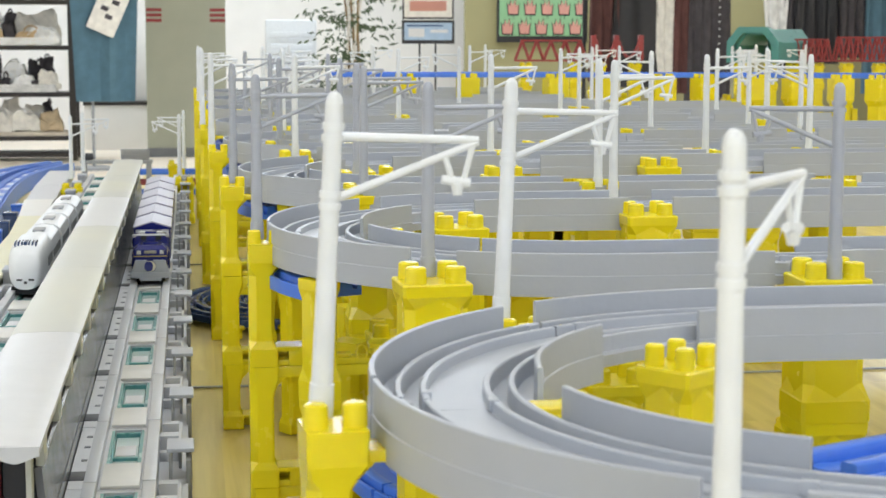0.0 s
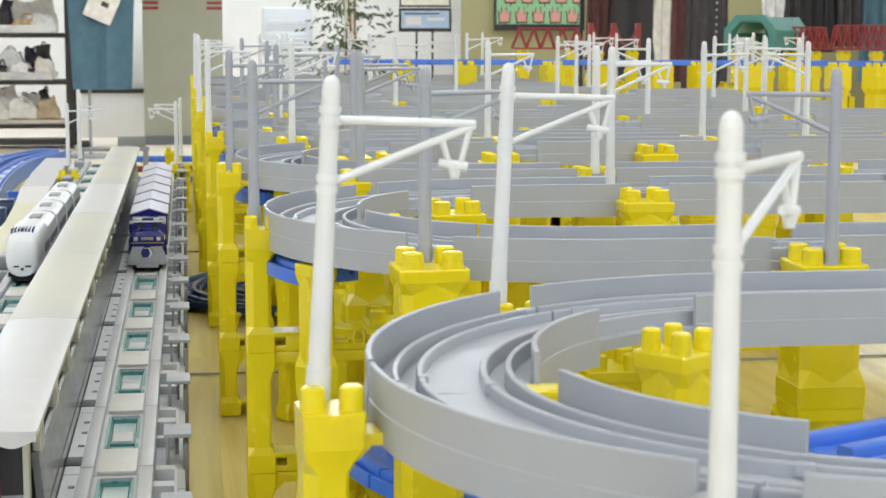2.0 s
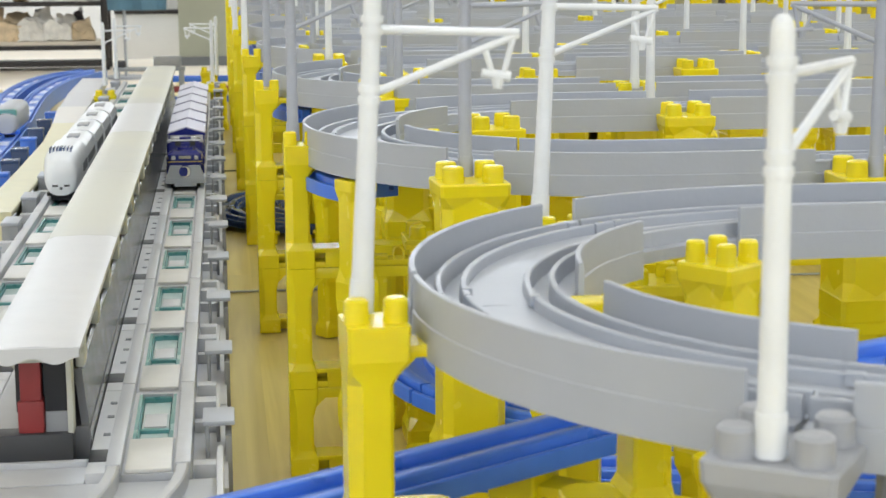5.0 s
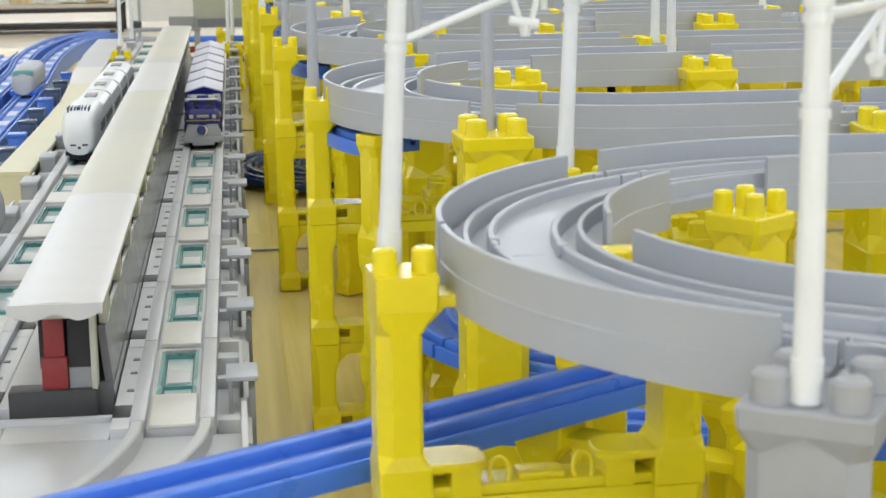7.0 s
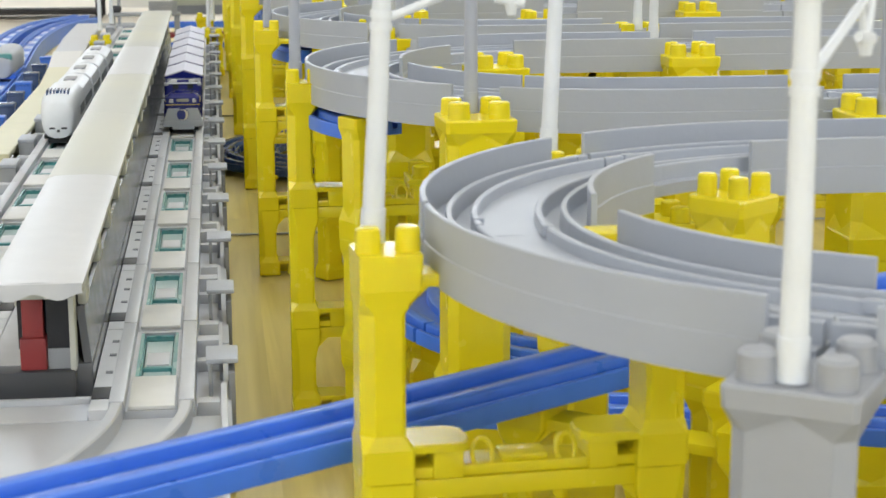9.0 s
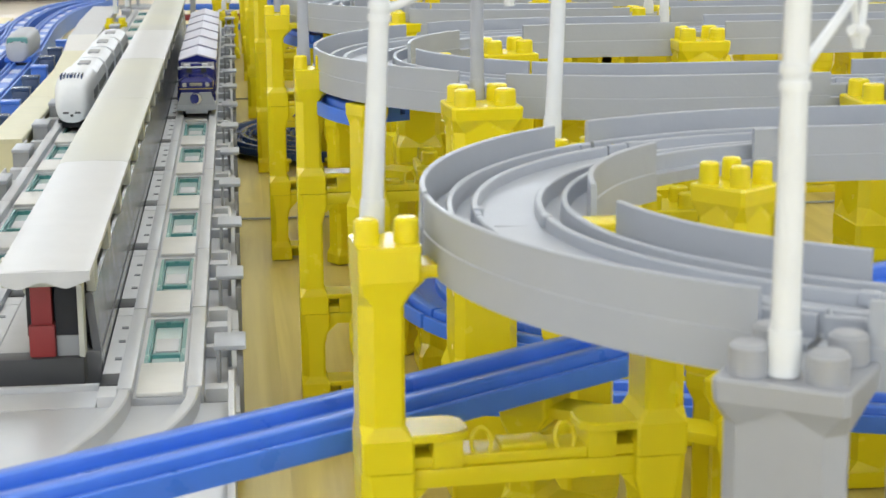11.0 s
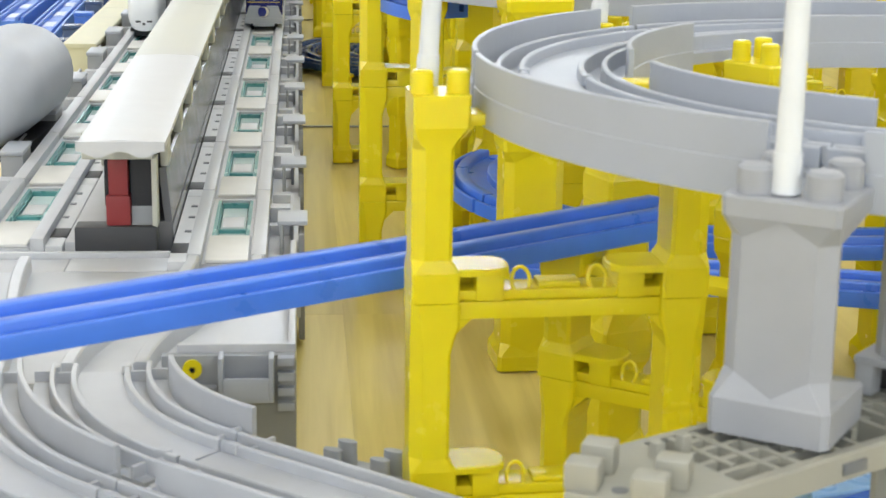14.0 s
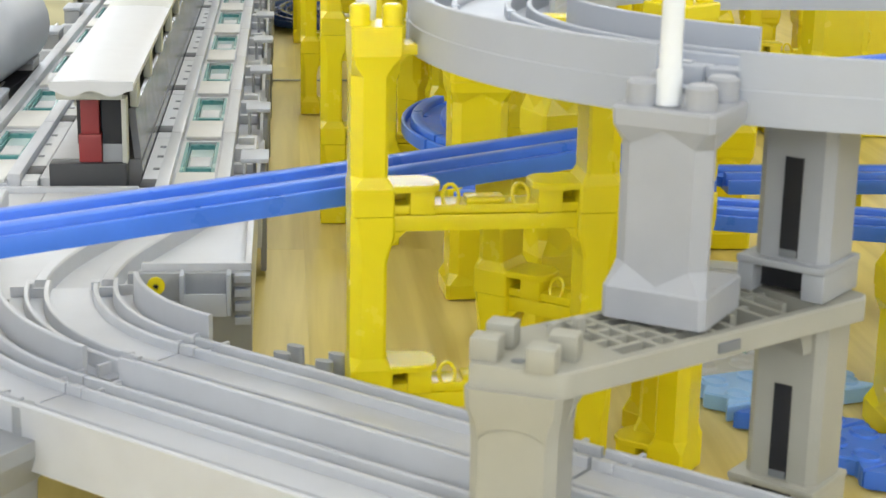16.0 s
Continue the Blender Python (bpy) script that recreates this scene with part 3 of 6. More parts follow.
# low grey piers under the station curve
def low_pier(at):
    t = thing("low_pier", "grey plastic low pier with four round studs", "toy pier", "low piers", at=at)
    bm = bmesh.new()
    add_frustum(bm, (0, 0), 0, 0.045, 0.013, 0.013, 0.014, 0.014, 0.003)
    add_frustum(bm, (0, 0), 0.045, 0.056, 0.014, 0.014, 0.0185, 0.0185, 0.002)
    add_frustum(bm, (0, 0), 0.056, 0.062, 0.0185, 0.0185, 0.0185, 0.0185, 0.0015)
    part("body", bm, GREYM, t, sharp=9)
    for dx in (-0.010, 0.010):
        for dy in (-0.010, 0.010):
            bm = bmesh.new()
            add_cyl(bm, (dx, dy, 0.062), (dx, dy, 0.0722), 0.0043, 0.0040, 18)
            part("stud", bm, GREYM, t)
    return t


lp = low_pier(pose(0.0235, -0.0965, 0, 0, 0, -33))
lp.scale = (0.98, 0.50, 0.865)
lq = low_pier(pose(-0.0904, -0.1798, 0, 0, 0, -33))
copy_thing(lq, pose(-0.190, -0.10, 0, 0, 0, -10))


# girder across two columns beside the front pier
def slotted_body(t, mat, z, top):
    """A slotted block with a flange on two feet, its slot facing -y."""
    bm = bmesh.new()
    add_frustum(bm, (0, 0), z + 0.0115, top, 0.0128, 0.0112, 0.0128, 0.0112, 0.003)
    b = part("column", bm, mat, t)
    boxes("flange", mat, b, [((-0.0165, -0.0150, z + 0.0090), (0.0145, 0.0125, z + 0.0116))], 0.0008)
    boxes("foot", mat, b, [((-0.0160, -0.0145, z), (-0.0105, 0.0120, z + 0.0091))], 0.0006)
    boxes("foot", mat, b, [((0.0065, -0.0145, z), (0.0142, 0.0120, z + 0.0091))], 0.0006)
    # dark inserts paint the shade inside the slot and between the feet
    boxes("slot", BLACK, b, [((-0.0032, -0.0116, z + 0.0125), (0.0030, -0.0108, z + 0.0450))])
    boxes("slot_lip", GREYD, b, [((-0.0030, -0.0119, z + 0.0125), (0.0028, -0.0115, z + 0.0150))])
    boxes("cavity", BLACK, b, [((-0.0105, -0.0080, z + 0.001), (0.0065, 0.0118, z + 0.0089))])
    return b


def girder(at):
    t = thing("girder_pier", "beige grey plastic girder on two columns", "toy pier", at=at)
    L = 0.122
    turn = -54.5
    bm = bmesh.new()
    loft(bm, [(0, 0, 0.0, 0.0128, 0.0128, 0.0030), (0, 0, 0.1020, 0.0128, 0.0128, 0.0030), (0, 0, 0.1085, 0.0132, 0.0132, 0.0026), (0, 0, 0.1125, 0.0141, 0.0141, 0.0020), (0, 0, 0.1185, 0.0144, 0.0144, 0.0020)])
    c1 = part("column", bm, BEIGE, t)
    c1.matrix_basis = pose(0, 0, 0, 0, 0, turn)
    # shallow arched panel in the column's head
    bm = bmesh.new()
    for i in range(8):
        a0, a1 = math.pi * i / 8, math.pi * (i + 1) / 8
        v = [bm.verts.new(p) for p in ((0.0098 * math.cos(a0), -0.0133, 0.1030 + 0.0045 * math.sin(a0)), (0.0098 * math.cos(a1), -0.0133, 0.1030 + 0.0045 * math.sin(a1)), (0.0098 * math.cos(a1), -0.0127, 0.1022 + 0.0045 * math.sin(a1)), (0.0098 * math.cos(a0), -0.0127, 0.1022 + 0.0045 * math.sin(a0)))]
        bm.faces.new(v)
    part("arched_lip", bm, BEIGE, c1)
    for z, top in ((0.0, 0.0500), (0.0505, 0.1180)):
        b = slotted_body(t, BEIGE, z, top)
        b.matrix_basis = pose(0.1195, 0.0010, 0, 0, 0, -73.7)
    # slab with one slanting end
    out = [(-0.0172, 0.0040), (-0.0166, 0.0028), (-0.0034, -0.0176), (-0.0016, -0.0186), (0.004, -0.0186), (L + 0.006, -0.0166), (L + 0.0095, -0.0140), (L + 0.013, 0.0160), (L + 0.010, 0.0190), (0.008, 0.0215), (0.004, 0.0206)]
    inn = [(0.022, -0.0150), (L - 0.014, -0.0136), (L - 0.014, 0.0168), (0.022, 0.0180)]
    bm = bmesh.new()
    c = len(out)
    lo_ = [bm.verts.new((x, y, 0.1178)) for x, y in out]
    mi_ = [bm.verts.new((x, y, 0.1248)) for x, y in out]
    for i in range(c):
        bm.faces.new((lo_[i], lo_[(i + 1) % c], mi_[(i + 1) % c], mi_[i]))
    for zz in (0.1178, 0.1255):
        k = 0.0007 if zz > 0.12 else 0.0
        rim = lo_ if zz < 0.12 else [bm.verts.new((x * (1 - k * 8), y * 0.975, zz)) for x, y in out]
        if zz > 0.12:
            for i in range(c):
                bm.faces.new((mi_[i], mi_[(i + 1) % c], rim[(i + 1) % c], rim[i]))
        q = [bm.verts.new((x, y, zz)) for x, y in inn]
        bm.faces.new((rim[0], rim[1], rim[2], rim[3], rim[4], q[0], q[3], rim[9], rim[10]))
        bm.faces.new((rim[4], rim[5], q[1], q[0]))
        bm.faces.new((rim[5], rim[6], rim[7], rim[8], q[2], q[1]))
        bm.faces.new((rim[8], rim[9], q[3], q[2]))
        if zz < 0.12:
            low_q = q
        else:
            for i in range(4):
                bm.faces.new((low_q[i], low_q[(i + 1) % 4], q[(i + 1) % 4], q[i]))
    part("girder_frame", bm, BEIGE, t)
    for x, s, r in ((0.0070, 1, 0.018), (L - 0.0150, -1, 0.010)):
        bm = bmesh.new()
        prof = [(x - s * 0.004, 0.1182), (x + s * r, 0.1182)] + [(x + s * r * (1 - math.sin(a)), 0.1182 - r * (1 - math.cos(a))) for a in [math.pi / 2 * k / 9 for k in range(1, 10)]] + [(x - s * 0.004, 0.1182 - r)]
        fa = [bm.verts.new((px, -0.0105, pz)) for px, pz in prof]
        fb = [bm.verts.new((px, 0.0110, pz)) for px, pz in prof]
        n = len(prof)
        for i in range(n):
            bm.faces.new((fa[i], fa[(i + 1) % n], fb[(i + 1) % n], fb[i]))
        bm.faces.new(fa)
        bm.faces.new(list(reversed(fb)))
        part("haunch", bm, BEIGE, t, sharp=25)
    # stepped lattice inside the slab
    random.seed(21)
    for k in range(11):
        x = 0.0225 + 0.0078 * k
        y0, y1 = ((-0.0152, 0.006), (-0.006, 0.0178), (-0.0152, 0.0178))[k % 3]
        bm = bmesh.new()
        add_box(bm, (x, y0, 0.1185), (x + 0.0020, y1, 0.1252))
        part("cross_bar", bm, BEIGE, t)
    for y, x0, x1 in ((-0.0085, 0.020, 0.066), (-0.0015, 0.020, 0.090), (0.0060, 0.020, 0.106), (0.0120, 0.030, 0.106)):
        bm = bmesh.new()
        add_box(bm, (x0, y, 0.1185), (x1, y + 0.0020, 0.1249))
        part("long_bar", bm, BEIGE, t)
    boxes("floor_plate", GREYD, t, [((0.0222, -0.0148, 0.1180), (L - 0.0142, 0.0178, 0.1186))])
    boxes("side_mark", GREYD, t, [((0.0600, -0.0186, 0.1196), (0.0690, -0.0168, 0.1228))], 0.0002)
    bm = bmesh.new()
    add_cyl(bm, (-0.0050, -0.0030, 0.1250), (-0.0050, -0.0030, 0.12565), 0.0022, seg=16)
    part("hole", bm, GREYD, t)
    for i, (x, y) in enumerate(((-0.0105, 0.0045), (0.0005, 0.0110), (-0.0035, -0.0120), (0.0085, -0.0075))):
        bm = bmesh.new()
        m = pose(x, y, 0, 0, 0, turn)
        add_box(bm, (-0.0044, -0.0040, 0.1250), (0.0044, 0.0040, 0.1325 + 0.0006 * (i % 2)), 0.0012, m)
        if i % 2:
            add_box(bm, (-0.0016, 0.0030, 0.1250), (0.0016, 0.0056, 0.1318), 0.0006, m)
        part("stud", bm, BEIGE, t)
    for x, y in ((0.0180, 0.0085), (0.0275, 0.0085)):
        bm = bmesh.new()
        add_box(bm, (x - 0.0016, y - 0.0016, 0.1245), (x + 0.0016, y + 0.0016, 0.1300), 0.0006)
        part("peg", bm, BEIGE, t)
    return t


girder(pose(0.0820, -0.2860, 0, 0, 0, 31.7))
# slotted block on the girder's far end
sb = thing("slotted_block", "grey plastic slotted block standing on the girder", "toy pier", at=pose(0.1812, -0.2228, 0.1262, 0, 0, -42))
slotted_body(sb, GREYM, 0.0, 0.0625)


# ---------------------------------------------------------------- catenary poles
def pole(at, mat, label):
    t = thing("catenary_pole", label, "toy pole", "catenary poles", at=at)
    bm = bmesh.new()
    add_cyl(bm, (0, 0, 0), (0, 0, 0.010), 0.0040, 0.0038, 16)
    add_cyl(bm, (0, 0, 0.010), (0, 0, 0.062), 0.0034, 0.0030, 16)
    add_cyl(bm, (0, 0, 0.062), (0, 0, 0.0930), 0.0030, 0.0028, 16)
    for z0, z1, r0, r1 in ((0.0930, 0.0948, 0.0028, 0.0024), (0.0948, 0.0960, 0.0024, 0.0016), (0.0960, 0.0965, 0.0016, 0.0006)):
        add_cyl(bm, (0, 0, z0), (0, 0, z1), r0, r1, 16)
    part("mast", bm, mat, t)
    for z in (0.063, 0.0665, 0.083, 0.0865):
        bm = bmesh.new()
        add_cyl(bm, (0, 0, z - 0.0010), (0, 0, z + 0.0010), 0.0035, seg=16)
        part("collar", bm, mat, t)
    bm = bmesh.new()
    add_cyl(bm, (0, 0, 0.0835), (0.0455, 0, 0.0842), 0.0014, 0.0012, 8)
    part("arm", bm, mat, t)
    bm = bmesh.new()
    add_cyl(bm, (0, 0, 0.0645), (0.0455, 0, 0.0838), 0.0013, 0.0011, 8)
    part("strut", bm, mat, t)
    bm = bmesh.new()
    add_cyl(bm, (0.0350, 0, 0.0795), (0.0382, 0, 0.0712), 0.0010, 0.0009, 8)
    add_cyl(bm, (0.0440, 0, 0.0835), (0.0412, 0, 0.0712), 0.0010, 0.0009, 8)
    add_cyl(bm, (0.0345, 0, 0.0722), (0.0435, 0, 0.0712), 0.0013, 0.0016, 10)
    add_cyl(bm, (0.0395, 0, 0.0712), (0.0398, 0, 0.0677), 0.0022, 0.0014, 10)
    part("hanger", bm, mat, t)
    return t


WL, GL = "white plastic catenary pole with bracket arm", "grey plastic catenary pole with bracket arm"
pw = pole(pose(0.0444, -0.1000, H, 0, 2.9, 0), POLEW, WL)
pw.scale = (1, 1, 1.054)
copy_thing(pw, pose(0.1328, 0.0700, H, 0, 2.3, 0))
copy_thing(pw, pose(0.1268, -0.2540, 0.1922, 0, 0.2, 50))
for x, y, r in ((0.3182, 0.667, 8), (0.3135, 0.6, 0), (0.508, 1.005, 0), (0.109, 1.08, 0), (0.295, 1.0155, 0), (0.62, 2.05, 0), (0.93, 2.05, 160), (0.78, 1.61, 200), (0.028, 1.18, 0), (0.022, 1.59, 0),
                (0.024, 2.0, 0), (0.022, 2.39, 0), (0.56, 1.40, 170), (0.545, 1.845, 0), (0.70, 1.45, 0), (0.45, 2.2, 180), (0.95, 2.25, 20), (0.30, 1.80, 0), (0.12, 1.50, 0), (0.14, 1.90, 0), (0.13, 2.3, 0), (0.7, 2.3, 180), (0.8, 1.9, 0),
                (0.75, 1.40, 160), (0.62, 1.02, 180), (1.05, 2.6, 0), (1.2, 2.9, 180), (0.85, 2.7, 0), (0.55, 2.7, 0), (0.35, 2.6, 180), (0.2, 2.75, 0), (0.9, 3.1, 0), (0.65, 3.1, 0), (0.4, 3.1, 0), (1.3, 3.2, 180), (1.42, 3.2, 180)):
    copy_thing(pw, pose(x, y, H, 0, 0, r))
    if (y > 1.3 and x > 0.03) or (x, y) in ((0.62, 1.02), (0.508, 1.005), (0.295, 1.0155), (0.3182, 0.667)):
        copy_thing(bp_, pose(x, y, 0))
pg = pole(pose(0.0436, 0.3800, H), GREYP, GL)
for x, y, r in ((0.1215, 0.210, 0), (0.3196, 0.175, 180), (0.1424, 0.79, 0), (0.040, 0.775, 0), (0.135, 0.66, 0), (0.10, 1.2, 0), (0.16, 1.15, 0), (0.11, 1.62, 0), (0.18, 1.55, 0), (0.09, 2.0, 0)):
    copy_thing(pg, pose(x, y, H, 0, 0, r))
    if x > 0.05 and y > 0.6:
        copy_thing(bp_, pose(x, y, 0))


# ---------------------------------------------------------------- station
PITCH = 0.156


def station_module(at, s, label):
    """One track module; s = 1 has its clips on the right, -1 on the left."""
    t = thing("station_track", label, "toy track", "station tracks", at=at)

    def bx(name, mat, items, bevel=0.0):
        out = []
        for (x0, y0, z0), (x1, y1, z1) in items:
            a, b = sorted((s * x0, s * x1))
            out.append(((a, y0, z0), (b, y1, z1)))
        return boxes(name, mat, t, out, bevel)

    e = 0.0006
    bx("base", TRACK, [((-0.0205, e, 0.030), (0.0383, PITCH - e, 0.0500)), ((-0.0127, e, 0.0500), (0.0127, 0.0590, 0.0590)), ((-0.0127, 0.1505, 0.0500), (0.0127, PITCH - e, 0.0590)),
                       ((-0.0127, 0.0590, 0.0500), (-0.0104, 0.1505, 0.0590)), ((0.0104, 0.0590, 0.0500), (0.0127, 0.1505, 0.0590))])
    bx("rib", TRACK, [((-0.0203, e, 0.050), (-0.0128, PITCH - e, 0.0645))], 0.0012)
    bx("rib", TRACK, [((0.0128, e, 0.050), (0.0207, PITCH - e, 0.0645))], 0.0012)
    bx("window_frame", TEALM, [((-0.0104, 0.0590, 0.0500), (-0.0085, 0.1505, 0.0588)), ((0.0085, 0.0590, 0.0500), (0.0104, 0.1505, 0.0588))])
    bx("window_step", TEAL, [((-0.0085, 0.0590, 0.0500), (-0.0076, 0.1505, 0.0560)), ((0.0076, 0.0590, 0.0500), (0.0085, 0.1505, 0.0560)), ((-0.0076, 0.1470, 0.0500), (0.0076, 0.1505, 0.0575))])
    bx("rung", TEAL, [((-0.0076, 0.0840, 0.0505), (0.0076, 0.0885, 0.0568))], 0.0005)
    bx("pane", PANE, [((-0.0071, 0.0590, 0.0500), (0.0071, 0.1470, 0.0548))])
    # white slab painting the bright highlight in the middle of the pane
    bx("pane_cover", WHITE, [((-0.0060, 0.0950, 0.0548), (0.0060, 0.1200, 0.0558))], 0.0004)
    bx("sleeper", CREAMW, [((-0.0112, 0.0020, 0.0590), (0.0112, 0.0550, 0.0612))], 0.0010)
    # side panel along the platform, a dark joint and small slots in it
    bx("side_panel", WHITE, [((-0.0298, e, 0.030), (-0.0207, 0.0190, 0.0605)), ((-0.0298, 0.0400, 0.030), (-0.0207, PITCH - e, 0.0605))], 0.0006)
    bx("joint_plate", BLACK, [((-0.0298, 0.0195, 0.030), (-0.0209, 0.0395, 0.0607))], 0.0003)
    for y0 in (0.0640, 0.0980, 0.1260):
        bx("mark", GREYD, [((-0.0252, y0, 0.0604), (-0.0216, y0 + 0.0042, 0.0609))])
    # clip, its drop with the side's shade put into its colour, and the bracket bar
    if s > 0:
        bx("clip", GREY, [((0.0258, 0.049, 0.0675), (0.0423, 0.077, 0.0702))], 0.0010)
        bx("clip_post", GREYM, [((0.0270, 0.050, 0.050), (0.0290, 0.074, 0.0675))], 0.0004)
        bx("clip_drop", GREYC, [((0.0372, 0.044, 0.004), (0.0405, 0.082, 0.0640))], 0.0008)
        for item in [((0.0325, 0.080, 0.050), (0.0345, PITCH - 0.002, 0.0625)), ((0.0207, 0.0985, 0.050), (0.0325, 0.1060, 0.0560)), ((0.0207, 0.126, 0.050), (0.0325, 0.138, 0.0600)), ((0.0215, 0.0180, 0.050), (0.0325, 0.0280, 0.0570))]:
            bx("bracket", TRACK, [item], 0.0004)
    else:
        bx("clip", GREY, [((0.0215, 0.050, 0.0678), (0.0372, 0.088, 0.0712))], 0.0014)
        bx("clip_block", GREYM, [((0.0222, 0.052, 0.030), (0.0365, 0.086, 0.0678))], 0.0008)
        for item in [((0.0350, 0.088, 0.050), (0.0368, PITCH - 0.002, 0.0640)), ((0.0207, 0.1100, 0.050), (0.0350, 0.1180, 0.0570)), ((0.0207, 0.0180, 0.050), (0.0350, 0.0300, 0.0590))]:
            bx("bracket", TRACK, [item], 0.0004)
    return t


sm = station_module(pose(-0.0373, 0.18, 0), 1, "light grey station track module with teal window")
for k in range(1, 15):
    copy_thing(sm, pose(-0.0373, 0.18 + PITCH * k, 0))
sl = station_module(pose(-0.1550, 0.215, 0), -1, "light grey station track module with teal window")
for k in range(1, 15):
    copy_thing(sl, pose(-0.1550, 0.215 + PITCH * k, 0))

st = thing("station_platform", "grey toy station platform under a long white roof", "toy station")
boxes("deck", WALLG, st, [((-0.1035, 0.234, 0.028), (-0.0682, 2.06, 0.0690))], 0.001)
boxes("apron", TRACK, st, [((-0.1248, 0.222, 0.028), (-0.1044, 2.06, 0.0610))], 0.001)
for nm, xa, xb, y0 in (("side_wall", -0.0676, -0.0712, 0.236), ("side_wall", -0.1042, -0.1012, 0.300)):
    bm = bmesh.new()
    e_ = -0.004 if xa > -0.09 else 0.004
    prof = [(xa, 0.0600), (xb, 0.0980), (xb + e_ * 0.4, 0.0990), (xb + e_, 0.0980), (xa + e_, 0.0600)]
    a = [bm.verts.new((x, y0, z)) for x, z in prof]
    b = [bm.verts.new((x, 2.056, z)) for x, z in prof]
    for i in range(5):
        bm.faces.new((a[i], a[(i + 1) % 5], b[(i + 1) % 5], b[i]))
    bm.faces.new(a)
    bm.faces.new(list(reversed(b)))
    part(nm, bm, WALLG, st)
# black filling: the shade between the posts under the roof, as a solid box
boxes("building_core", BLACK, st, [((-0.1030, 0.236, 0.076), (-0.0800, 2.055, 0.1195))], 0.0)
for k in range(18):
    y = 0.2385 + 0.1015 * k
    for x0, x1 in ((-0.0745, -0.0698), (-0.1060, -0.1015)):
        boxes("post", CREAM, st, [((x0, y, 0.0985), (x1, y + 0.018, 0.1200))], 0.0012)
        boxes("post_head", CREAM, st, [((x0, y - 0.010, 0.1120), (x1 - 0.0006, y + 0.028, 0.1201))], 0.0008)
for k in range(6):
    y0, y1 = 0.172 + 0.3147 * k, 0.172 + 0.3147 * (k + 1) - 0.0006
    bm = bmesh.new()
    xs = [-0.1105, -0.106, -0.0985, -0.0885, -0.0785, -0.0710, -0.0665]
    zt = [0.1235, 0.1250, 0.1252, 0.1256, 0.1252, 0.1250, 0.1235]
    prof = list(zip(xs, zt)) + [(x, z - 0.0030) for x, z in reversed(list(zip(xs, zt)))]
    ra = [bm.verts.new((x, y0, z)) for x, z in prof]
    rb = [bm.verts.new((x, y1, z)) for x, z in prof]
    n = len(prof)
    for i in range(n):
        bm.faces.new((ra[i], ra[(i + 1) % n], rb[(i + 1) % n], rb[i]))
    bm.faces.new(ra)
    bm.faces.new(list(reversed(rb)))
    part("roof_panel", bm, WHITE if k in (0, 3) else CREAM, st)
# scalloped gable at the open end
bm = bmesh.new()
gx = [-0.1105 + 0.044 * i / 24 for i in range(25)]
ft = [bm.verts.new((x, 0.1705, 0.1250)) for x in gx]
fb = [bm.verts.new((x, 0.1705, 0.1185 + 0.0016 * math.cos((x + 0.0885) / 0.044 * 4 * math.pi))) for x in gx]
bt = [bm.verts.new((x, 0.1730, 0.1250)) for x in gx]
bb = [bm.verts.new((v.co.x, 0.1730, v.co.z)) for v in fb]
for i in range(24):
    for q in ((ft[i], ft[i + 1], fb[i + 1], fb[i]), (bt[i + 1], bt[i], bb[i], bb[i + 1]), (fb[i], fb[i + 1], bb[i + 1], bb[i]), (ft[i + 1], ft[i], bt[i], bt[i + 1])):
        bm.faces.new(q)
part("gable", bm, WHITE, st)
boxes("lintel", CREAM, st, [((-0.1140, 0.2200, 0.1060), (-0.0770, 0.2280, 0.1205))], 0.001)
# the dark inside of doorway and wall gap is painted as black boxes
boxes("doorway", BLACK, st, [((-0.0890, 0.2250, 0.0800), (-0.0775, 0.2340, 0.1060))])
boxes("door_sill", GREYM, st, [((-0.0890, 0.2240, 0.0690), (-0.0775, 0.2345, 0.0800))], 0.0004)
boxes("wall_gap", BLACK, st, [((-0.1030, 0.2252, 0.0800), (-0.1008, 0.2300, 0.1060))])
boxes("door_frame", CREAM, st, [((-0.0778, 0.2210, 0.0690), (-0.0750, 0.2340, 0.1065))], 0.0005)
boxes("red_pillar", RED, st, [((-0.1010, 0.2240, 0.0700), (-0.0905, 0.2330, 0.1060))], 0.001)
boxes("red_bench", RED, st, [((-0.1022, 0.2215, 0.0697), (-0.0893, 0.2330, 0.0860))], 0.001)
boxes("front_box", CHARP, st, [((-0.1190, 0.2190, 0.0500), (-0.0755, 0.2340, 0.0696))], 0.0012)
boxes("base_plate", TRACK, st, [((-0.1195, 0.1795, 0.0300), (-0.0676, 0.2200, 0.0560))], 0.0004)

# throat plate with the two guiding ribs of each track
th = thing("station_throat", "light grey station throat with curving guide ribs", "toy track")
boxes("plate", TRACK, th, [((-0.176, 0.0012, 0.036), (-0.0010, 0.1790, 0.0560)), ((-0.194, 0.1795, 0.030), (-0.1200, 0.2145, 0.0555))], 0.001)
boxes("lip", TRACK, th, [((-0.1940, 0.2060, 0.055), (-0.0680, 0.2100, 0.0590))], 0.0008)


def s_path(x0, x1, y0, y1, z, n=18):
    out = []
    for i in range(n + 1):
        f = i / n
        out.append((x0 + (x1 - x0) * (0.5 - 0.5 * math.cos(math.pi * f)), y0 + (y1 - y0) * f, z))
    return out


